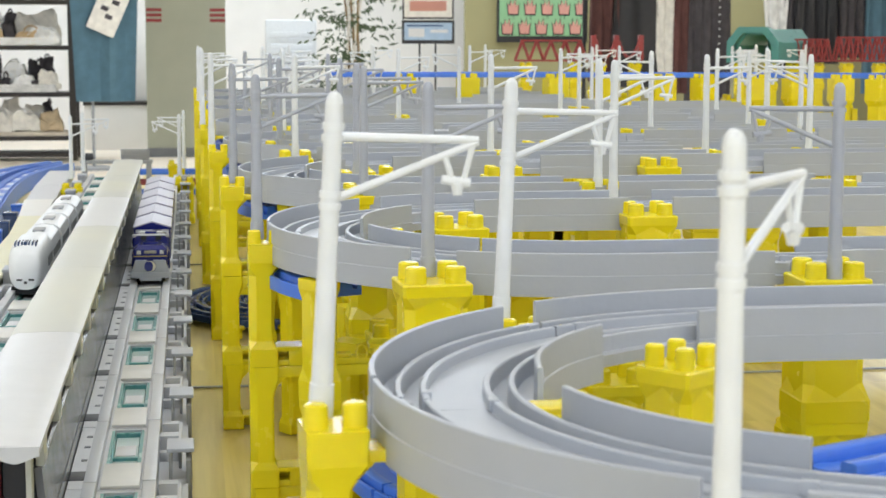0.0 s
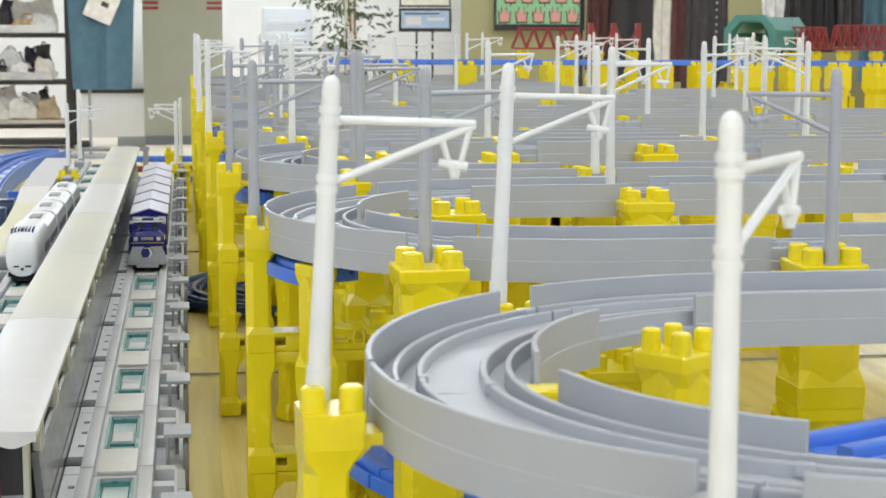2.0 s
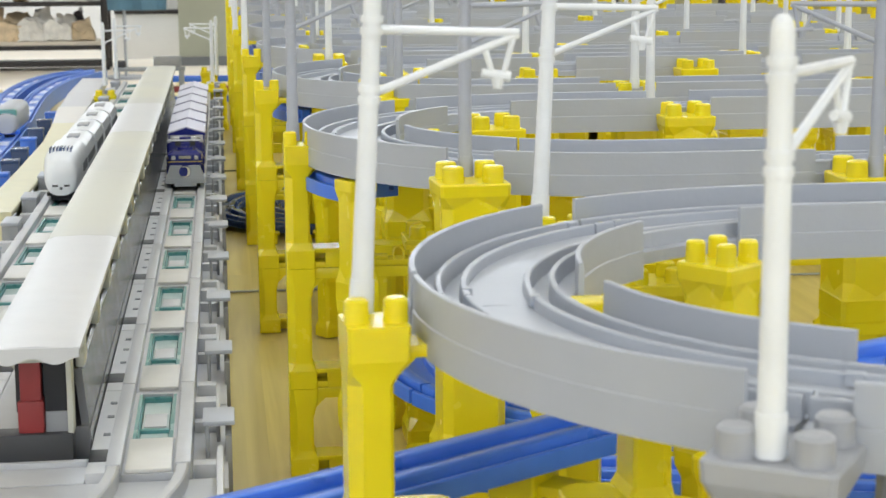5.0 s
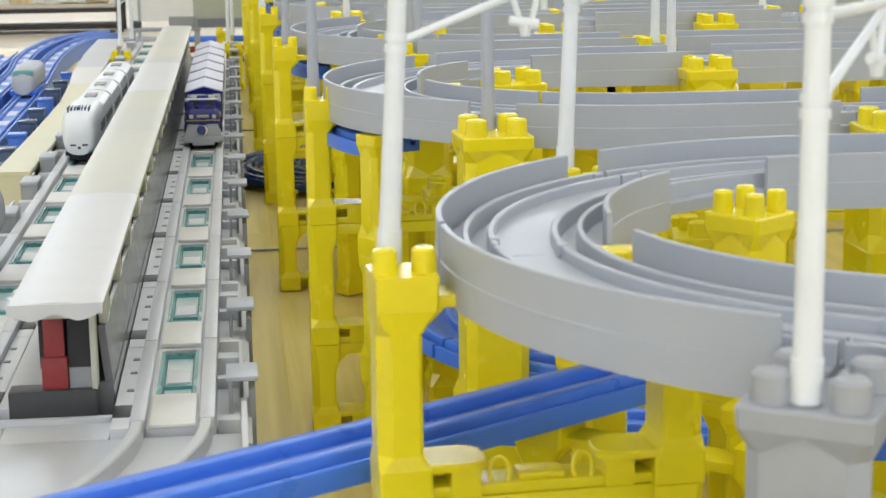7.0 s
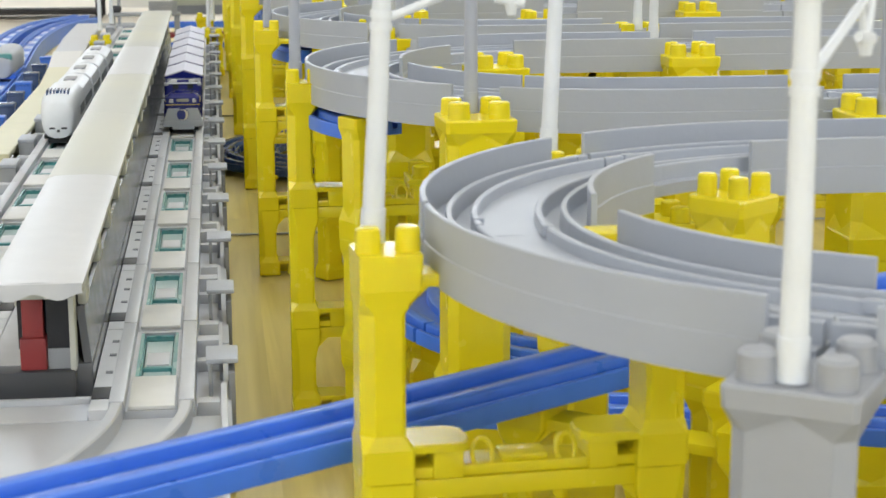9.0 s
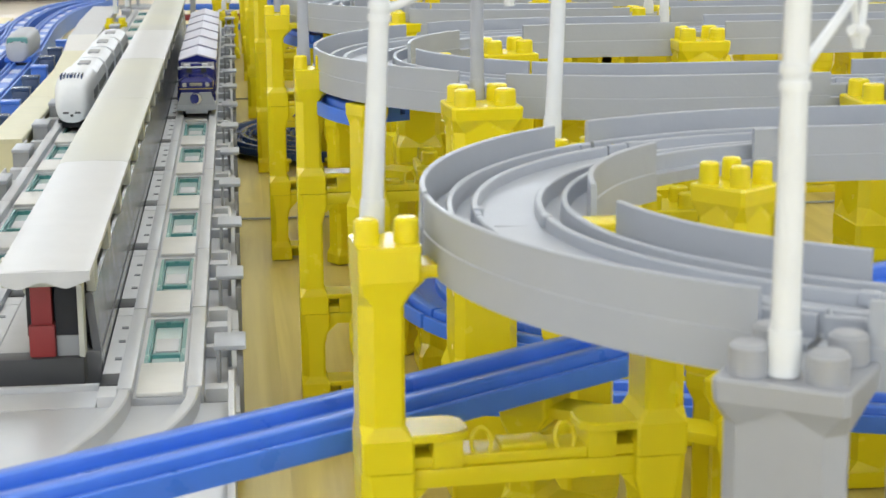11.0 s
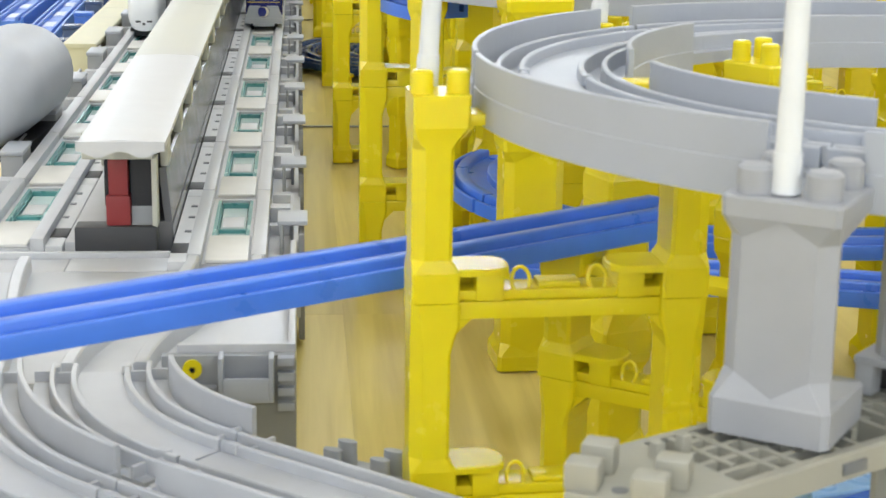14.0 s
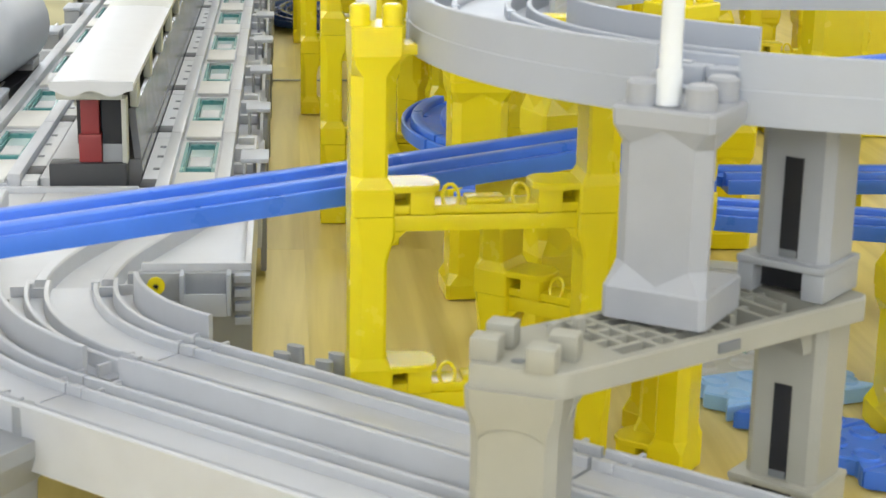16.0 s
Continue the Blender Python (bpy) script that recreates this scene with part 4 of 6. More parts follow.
RIB = [(-0.0030, 0.0), (-0.0030, 0.0078), (-0.0022, 0.0086), (0.0022, 0.0086), (0.0030, 0.0078), (0.0030, 0.0)]
for xa, xb in ((-0.0373, -0.080), (-0.155, -0.139)):
    for o in (-0.0165, 0.0165):
        bm = bmesh.new()
        sweep(bm, s_path(xa + o, xb + o * 0.9, 0.178, 0.002, 0.056), RIB)
        part("guide_rib", bm, TRACK, th)
boxes("end_rim", TRACK, th, [((-0.0040, 0.0012, 0.056), (-0.0010, 0.178, 0.0725)), ((-0.0500, 0.0, 0.050), (-0.0010, 0.0035, 0.0725))], 0.0006)
boxes("end_face", GREYM, th, [((-0.0560, -0.0040, 0.022), (-0.0010, 0.0010, 0.0690))], 0.0008)
boxes("tray", GREY, th, [((-0.0310, -0.0140, 0.0545), (-0.0115, -0.0040, 0.0565)), ((-0.0325, -0.0150, 0.052), (-0.0305, -0.0040, 0.0710)), ((-0.0120, -0.0150, 0.052), (-0.0100, -0.0040, 0.0710)), ((-0.0305, -0.0155, 0.052), (-0.0120, -0.0140, 0.0625))], 0.0004)
for k in range(4):
    boxes("step_rib", GREY, th, [((-0.0085, -0.0085, 0.046 + 0.0065 * k), (-0.0015, -0.0040, 0.0495 + 0.0065 * k))], 0.0003)
for k in range(3):
    boxes("step_rib", GREY, th, [((-0.0470, -0.0085, 0.0455 + 0.0045 * k), (-0.0335, -0.0040, 0.0475 + 0.0045 * k))], 0.0003)
bm = bmesh.new()
add_cyl(bm, (-0.0434, -0.0060, 0.0635), (-0.0434, -0.0040, 0.0635), 0.0040, seg=20)
part("peg", bm, YELLOW, th, "yellow round plastic peg")
bm = bmesh.new()
for k in range(3):
    a = math.pi * k / 3
    add_box(bm, (-0.0013, -0.0063, -0.0003), (0.0013, -0.0059, 0.0003), 0, pose(-0.0434, 0, 0.0635) @ Matrix.Rotation(a, 4, "Y"))
part("peg_slot", bm, BLACK, th)

CX, CY = 0.051, -0.002
D = Vector((0.7547, -0.6561, 0))
for r in (0.131, 0.190):
    p = arc(CX, CY, r, 180.2, 229, 0.056, 16)
    viaduct("viaduct_curve", "light grey walled viaduct curve leaving the station", p, "station curves", 0.02, 0.06, TRACK, right=False, inner=(0.17, 0.0) if r < 0.15 else (0.12, 0.07), plain=True)
    e = Vector(p[-1])
    for k in range(3):
        a, b = e + D * (0.0012 + 0.19 * k), e + D * (0.1895 + 0.19 * k)
        viaduct("viaduct_straight", "light grey walled viaduct straight leaving the station", [tuple(a), tuple((a + b) / 2), tuple(b)], "station straights", 0.01 if k == 0 else 0.03, 0.04, TRACK, left=r > 0.15, right=r > 0.15, inner=(0.05, 0.04), plain=True)


# ---------------------------------------------------------------- train at the platform
def wheel_pair(t, y, z=0.0690, r=0.0085):
    for x in (-0.0125, 0.0125):
        bm = bmesh.new()
        add_cyl(bm, (x - 0.002, y, z), (x + 0.002, y, z), r, seg=20)
        part("wheel", bm, BLACK, t)


def locomotive(at):
    t = thing("locomotive", "glossy navy toy diesel locomotive with grey skirt", "toy train", at=at)
    # stands along y, its front towards -y
    boxes("frame", GREY, t, [((-0.0200, 0.004, 0.0690), (0.0200, 0.107, 0.0765))], 0.0012)
    boxes("chassis", BLACK, t, [((-0.0125, 0.010, 0.0660), (0.0125, 0.100, 0.0700))])
    for y in (0.020, 0.036, 0.076, 0.092):
        wheel_pair(t, y)

    def hood(name, y0, y1, w, z0, z1, cut, front):
        bm = bmesh.new()
        add_frustum(bm, (0, (y0 + y1) / 2), z0, z1 - cut, w, (y1 - y0) / 2, w, (y1 - y0) / 2, 0.002)
        add_frustum(bm, (0, (y0 + y1) / 2), z1 - cut, z1, w, (y1 - y0) / 2, w - cut * 1.2, (y1 - y0) / 2 - cut * 0.5, 0.002)
        return part(name, bm, LOCO, t)
    fh = hood("front_hood", 0.0090, 0.0490, 0.0172, 0.0765, 0.1020, 0.0040, True)
    cab = hood("cab", 0.0480, 0.0690, 0.0188, 0.0765, 0.1095, 0.0040, False)
    hood("rear_hood", 0.0685, 0.1020, 0.0172, 0.0765, 0.1020, 0.0040, False)
    for x in (-0.0195, 0.0178):
        boxes("side_box", LOCO, t, [((x, 0.022, 0.0765), (x + 0.0017, 0.046, 0.0850))], 0.0005)
        boxes("side_box", LOCO, t, [((x, 0.036, 0.0850), (x + 0.0017, 0.047, 0.0920))], 0.0005)
    boxes("roof_hatch", LOCO, t, [((-0.0100, 0.054, 0.1095), (0.0100, 0.064, 0.1115))], 0.0008)
    bm = bmesh.new()
    add_cyl(bm, (0, 0.032, 0.1018), (0, 0.032, 0.1034), 0.0085, seg=24)
    part("fan_cover", bm, LOCO, t)
    bm = bmesh.new()
    add_cyl(bm, (0, 0.088, 0.1018), (0, 0.088, 0.1034), 0.0085, seg=24)
    part("fan_cover", bm, LOCO, t)
    # cab windows
    for x in (-0.0105, 0.0045):
        boxes("cab_window", GLASS, cab, [((x, 0.0472, 0.1028), (x + 0.0060, 0.0481, 0.1075))])
        boxes("cab_window", GLASS, cab, [((x, 0.0688, 0.1028), (x + 0.0060, 0.0697, 0.1075))])
    for x in (-0.0192, 0.0185):
        for y in (0.0505, 0.0600):
            boxes("cab_window", GLASS, cab, [((x, y, 0.0965), (x + 0.0007, y + 0.0060, 0.1030))])
    # gold line along the sides
    for x in (-0.0176, 0.0171):
        boxes("gold_line", GOLD, t, [((x, 0.0095, 0.0935), (x + 0.0005, 0.0480, 0.0945))])
        boxes("gold_line", GOLD, t, [((x, 0.0690, 0.0935), (x + 0.0005, 0.1015, 0.0945))])
    boxes("gold_line", GOLD, t, [((-0.0170, 0.0083, 0.0905), (0.0170, 0.0088, 0.0914))])
    # front lamps and number plate
    for x in (-0.0145, 0.0087):
        boxes("headlight", SILVER, fh, [((x + 0.0008, 0.0078, 0.0930), (x + 0.0050, 0.0092, 0.0970))], 0.0006)
    boxes("nameplate", BEIGE, fh, [((-0.0062, 0.0081, 0.0938), (0.0062, 0.0092, 0.0968))], 0.0004)
    for x in (-0.012, 0.006):
        boxes("roof_lamp", WHITE, t, [((x, 0.0492, 0.1095), (x + 0.006, 0.0530, 0.1118))], 0.0006)
    boxes("visor", POLEW, t, [((-0.0186, 0.0462, 0.1078), (0.0186, 0.0484, 0.1094))], 0.0005)
    for x in (-0.0190, 0.0150):
        boxes("visor_corner", SILVER, t, [((x, 0.0455, 0.1062), (x + 0.0040, 0.0478, 0.1096))], 0.0006)
    # buffer plates at both ends
    for y0, y1, f in ((0.0, 0.0035, -1), (0.1040, 0.1075, 1)):
        bm = bmesh.new()
        for x0, x1 in ((-0.0195, -0.0030), (0.0030, 0.0195)):
            s = 1 if x0 < 0 else -1
            pts = ((x0, 0.0745), (x1, 0.0745), (x1, 0.0880), (x0 + 0.0045, 0.0880)) if s == 1 else ((x0, 0.0745), (x1, 0.0745), (x1 - 0.0045, 0.0880), (x0, 0.0880))
            a = [bm.verts.new((x, y0, z)) for x, z in pts]
            b = [bm.verts.new((x, y1 - 0.0012, z)) for x, z in pts]
            for i in range(4):
                bm.faces.new((a[i], a[(i + 1) % 4], b[(i + 1) % 4], b[i]))
            bm.faces.new(a)
            bm.faces.new(list(reversed(b)))
        add_box(bm, (-0.0200, y0 - 0.0006, 0.0695), (0.0200, y1, 0.0755), 0.001)
        add_box(bm, (-0.0110, y0 - 0.0004, 0.0665), (0.0110, y1, 0.0700), 0.001)
        part("buffer_plate", bm, GREY, t)
        yy = y0 - 0.0010 if f < 0 else y1 + 0.0010
        bm = bmesh.new()
        add_cyl(bm, (0, yy - 0.0012, 0.0820), (0, yy + 0.0012, 0.0820), 0.0060, seg=28)
        em = part("emblem", bm, LOCO, t, "round navy emblem with a crescent")
        bm = bmesh.new()
        n = 18
        out_, in_ = [], []
        for i in range(n + 1):
            a = radians(-120 + 240 * i / n)
            out_.append((0.0056 * math.cos(a), 0.0056 * math.sin(a)))
            in_.append((0.0030 * math.cos(a) - 0.0003, 0.0049 * math.sin(a)))
        ys = yy - 0.0016 if f < 0 else yy + 0.0016
        va = [bm.verts.new((x, ys, 0.0820 + z)) for x, z in out_]
        vb = [bm.verts.new((x, ys, 0.0820 + z)) for x, z in in_]
        for i in range(n):
            bm.faces.new((va[i], va[i + 1], vb[i + 1], vb[i]))
        part("crescent", bm, HEAD, em)
    return t


def box_car(at):
    t = thing("box_car", "silver toy container car with pale gabled roof", "toy train", "container cars", at=at)
    boxes("chassis", BLACK, t, [((-0.0140, 0.003, 0.0660), (0.0140, 0.089, 0.0715))])
    for y in (0.020, 0.072):
        wheel_pair(t, y, 0.0680, 0.0070)
    boxes("body", SILVER, t, [((-0.0190, 0.0015, 0.0715), (0.0190, 0.0905, 0.1080))], 0.0006)
    for x in (-0.0194, 0.0178):
        for y in (0.0008, 0.0896):
            boxes("corner_post", LOCO, t, [((x, y, 0.0710), (x + 0.0016, y + 0.0016, 0.1085))])
    for y in (0.0004, 0.0902):
        for k in range(5):
            boxes("end_rib", SILVER, t, [((-0.0170, y, 0.0745 + 0.0066 * k), (0.0170, y + 0.0014, 0.0778 + 0.0066 * k))], 0.0005)
    for x in (-0.0197, 0.0187):
        boxes("side_door", GREYM, t, [((x, 0.030, 0.0735), (x + 0.0010, 0.060, 0.1060))], 0.0003)
    for y0, y1, m, dz, nm in ((-0.0005, 0.0925, LOCO, 0.0, "eave"), (0.0002, 0.0918, LILAC, 0.0014, "roof")):
        bm = bmesh.new()
        w = 0.0205 if nm == "eave" else 0.0202
        pts = [(-w, 0.1080 + dz), (0, 0.1142 + dz), (w, 0.1080 + dz), (w, 0.1066 + dz), (-w, 0.1066 + dz)]
        a = [bm.verts.new((x, y0, z)) for x, z in pts]
        b = [bm.verts.new((x, y1, z)) for x, z in pts]
        for i in range(5):
            bm.faces.new((a[i], a[(i + 1) % 5], b[(i + 1) % 5], b[i]))
        bm.faces.new(a)
        bm.faces.new(list(reversed(b)))
        part(nm, bm, m, t)
    boxes("coupler", BLACK, t, [((-0.0020, 0.0905, 0.0690), (0.0020, 0.1085, 0.0710))])
    return t


TRAIN_Y = 1.127
locomotive(pose(-0.0365, TRAIN_Y, 0))
bc = box_car(pose(-0.0365, TRAIN_Y + 0.116, 0))
for k in range(1, 6):
    copy_thing(bc, pose(-0.0365, TRAIN_Y + 0.116 + 0.109 * k, 0))


# ---------------------------------------------------------------- tracks left of the station
def ladder_track(points, z, mat, label):
    """A track along a plan path, with raised edges and pale windows between them."""
    t = thing("ladder_track", label, "toy track", "ladder tracks")
    pts = [Vector((x, y, z)) for x, y in points]
    path = [pts[0]]
    for i in range(len(pts) - 1):
        p0, p1, p2, p3 = pts[max(0, i - 1)], pts[i], pts[i + 1], pts[min(len(pts) - 1, i + 2)]
        for j in range(1, 7):
            f = j / 6
            path.append(0.5 * (2 * p1 + (p2 - p0) * f + (2 * p0 - 5 * p1 + 4 * p2 - p3) * f * f + (3 * p1 - p0 - 3 * p2 + p3) * f ** 3))
    path = [tuple(p) for p in path]
    bm = bmesh.new()
    sweep(bm, path, [(-0.0188, -z), (-0.0188, 0.0), (0.0188, 0.0), (0.0188, -z)])
    part("bed", bm, mat, t)
    for o in (-0.0172, 0.0172, -0.0105, 0.0105):
        bm = bmesh.new()
        sweep(bm, path, [(o - 0.0016, -0.001), (o - 0.0016, 0.0046), (o - 0.0010, 0.0054), (o + 0.0010, 0.0054), (o + 0.0016, 0.0046), (o + 0.0016, -0.001)])
        part("edge", bm, mat, t)
    length = sum((Vector(b) - Vector(a)).length for a, b in zip(path, path[1:]))
    n = int(length / 0.107)
    for k in range(n):
        a, b = sub_path(path, (k + 0.28) / n, (k + 0.66) / n, 1)
        bm = bmesh.new()
        sweep(bm, [a, b], [(-0.0080, 0.0), (-0.0080, 0.0012), (0.0080, 0.0012), (0.0080, 0.0)])
        part("window", bm, PERI, t)
    return t


ladder_track(((-0.300, 1.30), (-0.306, 1.55), (-0.313, 2.00), (-0.328, 2.35), (-0.340, 2.62), (-0.340, 2.86), (-0.322, 3.10), (-0.270, 3.30)), 0.026, BLUEM, "blue plastic track with pale windows between its edges")
ladder_track(((-0.362, 1.50), (-0.366, 1.95), (-0.378, 2.40), (-0.396, 2.68), (-0.396, 2.92), (-0.372, 3.16), (-0.300, 3.36)), 0.026, BLUEM, "blue plastic track with pale windows between its edges")
ladder_track(((-0.425, 1.70), (-0.430, 2.30), (-0.440, 2.80)), 0.022, BLUEM, "blue plastic track with pale windows between its edges")
for k in range(10):
    yk = 1.062 + 0.1265 * k
    bx = thing("track_clip", "navy plastic track clip beside the blue track", "toy clip", "track clips", at=pose(-0.2540 - 0.0165 * min(1.0, k / 7), yk, 0.0))
    boxes("body", NAVY if k % 3 else BLUE, bx, [((-0.0105, -0.010, 0), (0.0105, 0.012, 0.040))], 0.001)
    boxes("cap", BLUE if k % 3 == 0 else NAVY, bx, [((-0.0112, -0.011, 0.040), (0.0112, 0.013, 0.0445))], 0.001)

lowp = thing("low_platform", "pale yellow toy platform roof on short walls", "toy station")
LPC = [(-0.2105, 0.985), (-0.2070, 1.30), (-0.2060, 1.58), (-0.2130, 1.80), (-0.2245, 2.05), (-0.2290, 2.30), (-0.2300, 2.62)]
LPW = [0.0165, 0.0165, 0.0170, 0.0190, 0.0225, 0.0235, 0.0235]
for k in range(6):
    bm = bmesh.new()
    vs = []
    for (x, y), w, e_ in ((LPC[k], LPW[k], 0.0005), (LPC[k + 1], LPW[k + 1], -0.0005)):
        zt_ = 0.0660 - (0.004 if k == 4 and e_ > 0 else 0.0)
        vs.append([bm.verts.new((x + o, y + e_, zz)) for o, zz in ((-w, zt_ - 0.004), (-w, zt_ - 0.0008), (-w + 0.0008, zt_), (w - 0.0008, zt_), (w, zt_ - 0.0008), (w, zt_ - 0.004))])
    for i in range(6):
        bm.faces.new((vs[0][i], vs[0][(i + 1) % 6], vs[1][(i + 1) % 6], vs[1][i]))
    bm.faces.new(vs[0])
    bm.faces.new(list(reversed(vs[1])))
    part("roof_panel", bm, PALE if k < 3 else CREAMW if k == 3 else TRACK, lowp)
    bm = bmesh.new()
    (x0, y0), (x1, y1) = LPC[k], LPC[k + 1]
    w0, w1 = LPW[k] - 0.004, LPW[k + 1] - 0.004
    a_ = [bm.verts.new((x0 + o, y0 + 0.003, zz)) for o, zz in ((-w0, 0.0), (w0, 0.0), (w0, 0.0622), (-w0, 0.0622))]
    b_ = [bm.verts.new((x1 + o, y1 + 0.003, zz)) for o, zz in ((-w1, 0.0), (w1, 0.0), (w1, 0.0622), (-w1, 0.0622))]
    for i in range(4):
        bm.faces.new((a_[i], a_[(i + 1) % 4], b_[(i + 1) % 4], b_[i]))
    bm.faces.new(a_)
    bm.faces.new(list(reversed(b_)))
    part("wall_panel", bm, PALE, lowp)
boxes("end_opening", CHARP, lowp, [((-0.2190, 0.9865, 0.004), (-0.2010, 0.9890, 0.034))])
boxes("rail_bar", BLUE, lowp, [((-0.2420, 1.10, 0.030), (-0.2385, 2.3, 0.0345))])


def bullet_train(at, length, mat, label, w=0.022, h=0.046, nose=0.075, blunt=0.25, power=2.6):
    """A streamlined car lying along y, its nose towards -y; blunt is the share of the section at the tip."""
    t = thing("bullet_train", label, "toy train", at=at)
    bm = bmesh.new()
    rings = []
    n = 16
    for i in range(n + 1):
        f = i / n
        k = math.sqrt(max(0.0, 1 - (1 - f) ** 2.2))
        kw, kh = blunt + (1 - blunt) * k, blunt * 0.9 + (1 - blunt * 0.9) * k
        if i == 0:
            kw, kh = kw * 0.82, kh * 0.82
        ring = []
        for j in range(28):
            a = 2 * math.pi * j / 28
            c, s_ = math.cos(a), math.sin(a)
            cx = math.copysign(abs(c) ** (2 / power), c)
            sz = math.copysign(abs(s_) ** (2 / power), s_)
            ring.append(bm.verts.new((w * kw * cx, nose * f + (0.004 * (1 - sz) * 0.0), 0.006 + h * kh * (0.5 + 0.5 * sz))))
        rings.append(ring)
    rings.append([bm.verts.new((v.co.x, length, v.co.z)) for v in rings[-1]])
    for a, b in zip(rings, rings[1:]):
        for j in range(28):
            bm.faces.new((a[j], a[(j + 1) % 28], b[(j + 1) % 28], b[j]))
    bm.faces.new(rings[0])
    bm.faces.new(list(reversed(rings[-1])))
    part("body", bm, mat, t, sharp=50)
    boxes("underframe", BLACK, t, [((-w * 0.8, nose * 0.25, 0.0), (w * 0.8, length, 0.008))])
    return t


def white_car(at):
    t = thing("bullet_train_car", "white toy train car with rounded roof and grey windows", "toy train", "white train cars", at=at)
    bm = bmesh.new()
    prof = [(-0.0175, 0.006), (-0.0185, 0.012), (-0.0180, 0.034), (-0.0160, 0.041), (-0.0105, 0.0455), (0.0, 0.047)]
    prof = prof + [(-x, z) for x, z in reversed(prof[:-1])]
    a = [bm.verts.new((x, 0.0, z)) for x, z in prof]
    b = [bm.verts.new((x, 0.112, z)) for x, z in prof]
    for i in range(len(prof)):
        bm.faces.new((a[i], a[(i + 1) % len(prof)], b[(i + 1) % len(prof)], b[i]))
    bm.faces.new(a)
    bm.faces.new(list(reversed(b)))
    part("body", bm, POLEW, t)
    boxes("underframe", BLACK, t, [((-0.015, 0.004, 0.0), (0.015, 0.108, 0.006))])
    for x in (-0.0188, 0.0178):
        boxes("window_band", GREYD, t, [((x, 0.010, 0.0230), (x + 0.0010, 0.102, 0.0310))])
    boxes("roof_vent", GREYM, t, [((-0.006, 0.040, 0.0462), (0.006, 0.072, 0.0482))], 0.0006)
    boxes("gangway", CHARP, t, [((-0.010, 0.112, 0.010), (0.010, 0.1195, 0.036))], 0.001)
    return t


bullet_train(pose(-0.216, 0.45, 0.055, 0, 0, -4), 0.16, NOSEG, "pale grey streamlined toy train beside the station", 0.038, 0.070, 0.075, 0.10, 2.1)
mg = bullet_train(pose(-0.157, 1.085, 0.060), 0.108, POLEW, "white blunt toy train with navy stripes above its nose", 0.0185, 0.045, 0.042, 0.66, 3.0)
for k in range(7):
    big = k == 3
    boxes("stripe", NAVY, mg, [((-0.0118 + 0.0034 * k - (0.0008 if big else 0.0), 0.0185, 0.034), (-0.0104 + 0.0034 * k + (0.0008 if big else 0.0), 0.0390, 0.0512))], 0.0004)
for x in (-0.0085, 0.0030):
    boxes("headlight", CHARP, mg, [((x, -0.0006, 0.0150), (x + 0.0055, 0.0020, 0.0168))], 0.0003)
boxes("coupler_cover", CHARP, mg, [((-0.0014, -0.0006, 0.0120), (0.0014, 0.0020, 0.0145))], 0.0003)
for x in (-0.0190, 0.0178):
    boxes("window_band", GREYD, mg, [((x, 0.050, 0.0230), (x + 0.0012, 0.100, 0.0320))])
mc = white_car(pose(-0.157, 1.198, 0.060))
for k in range(1, 4):
    copy_thing(mc, pose(-0.157 + 0.0012 * k, 1.198 + 0.120 * k, 0.060))
tt = bullet_train(pose(-0.318, 1.990, 0.026), 0.14, NOSEG, "pale grey toy train with teal windscreen on blue track", 0.0195, 0.040, 0.04, 0.62, 3.0)
boxes("windscreen", TEAL, tt, [((-0.0155, 0.0040, 0.018), (0.0155, 0.0220, 0.0420))], 0.005)
boxes("windscreen_glass", GLASS, tt, [((-0.0105, 0.0025, 0.022), (0.0105, 0.0180, 0.0360))], 0.003)
boxes("skirt", BLUE, tt, [((-0.0200, 0.0060, 0.004), (0.0200, 0.138, 0.012))], 0.002)

# navy loop lying on the table
for r, a0 in ((0.155, 95), (0.108, 100)):
    blue_rail(arc(0.155, 1.335, r, a0, 180, 0.0055), "navy plastic curved track lying on the table", NAVY, "navy tracks", "navy_track")
    blue_rail(arc(0.155, 1.335, r, 181, 268, 0.0055), "navy plastic curved track lying on the table", NAVY, "navy tracks", "navy_track")


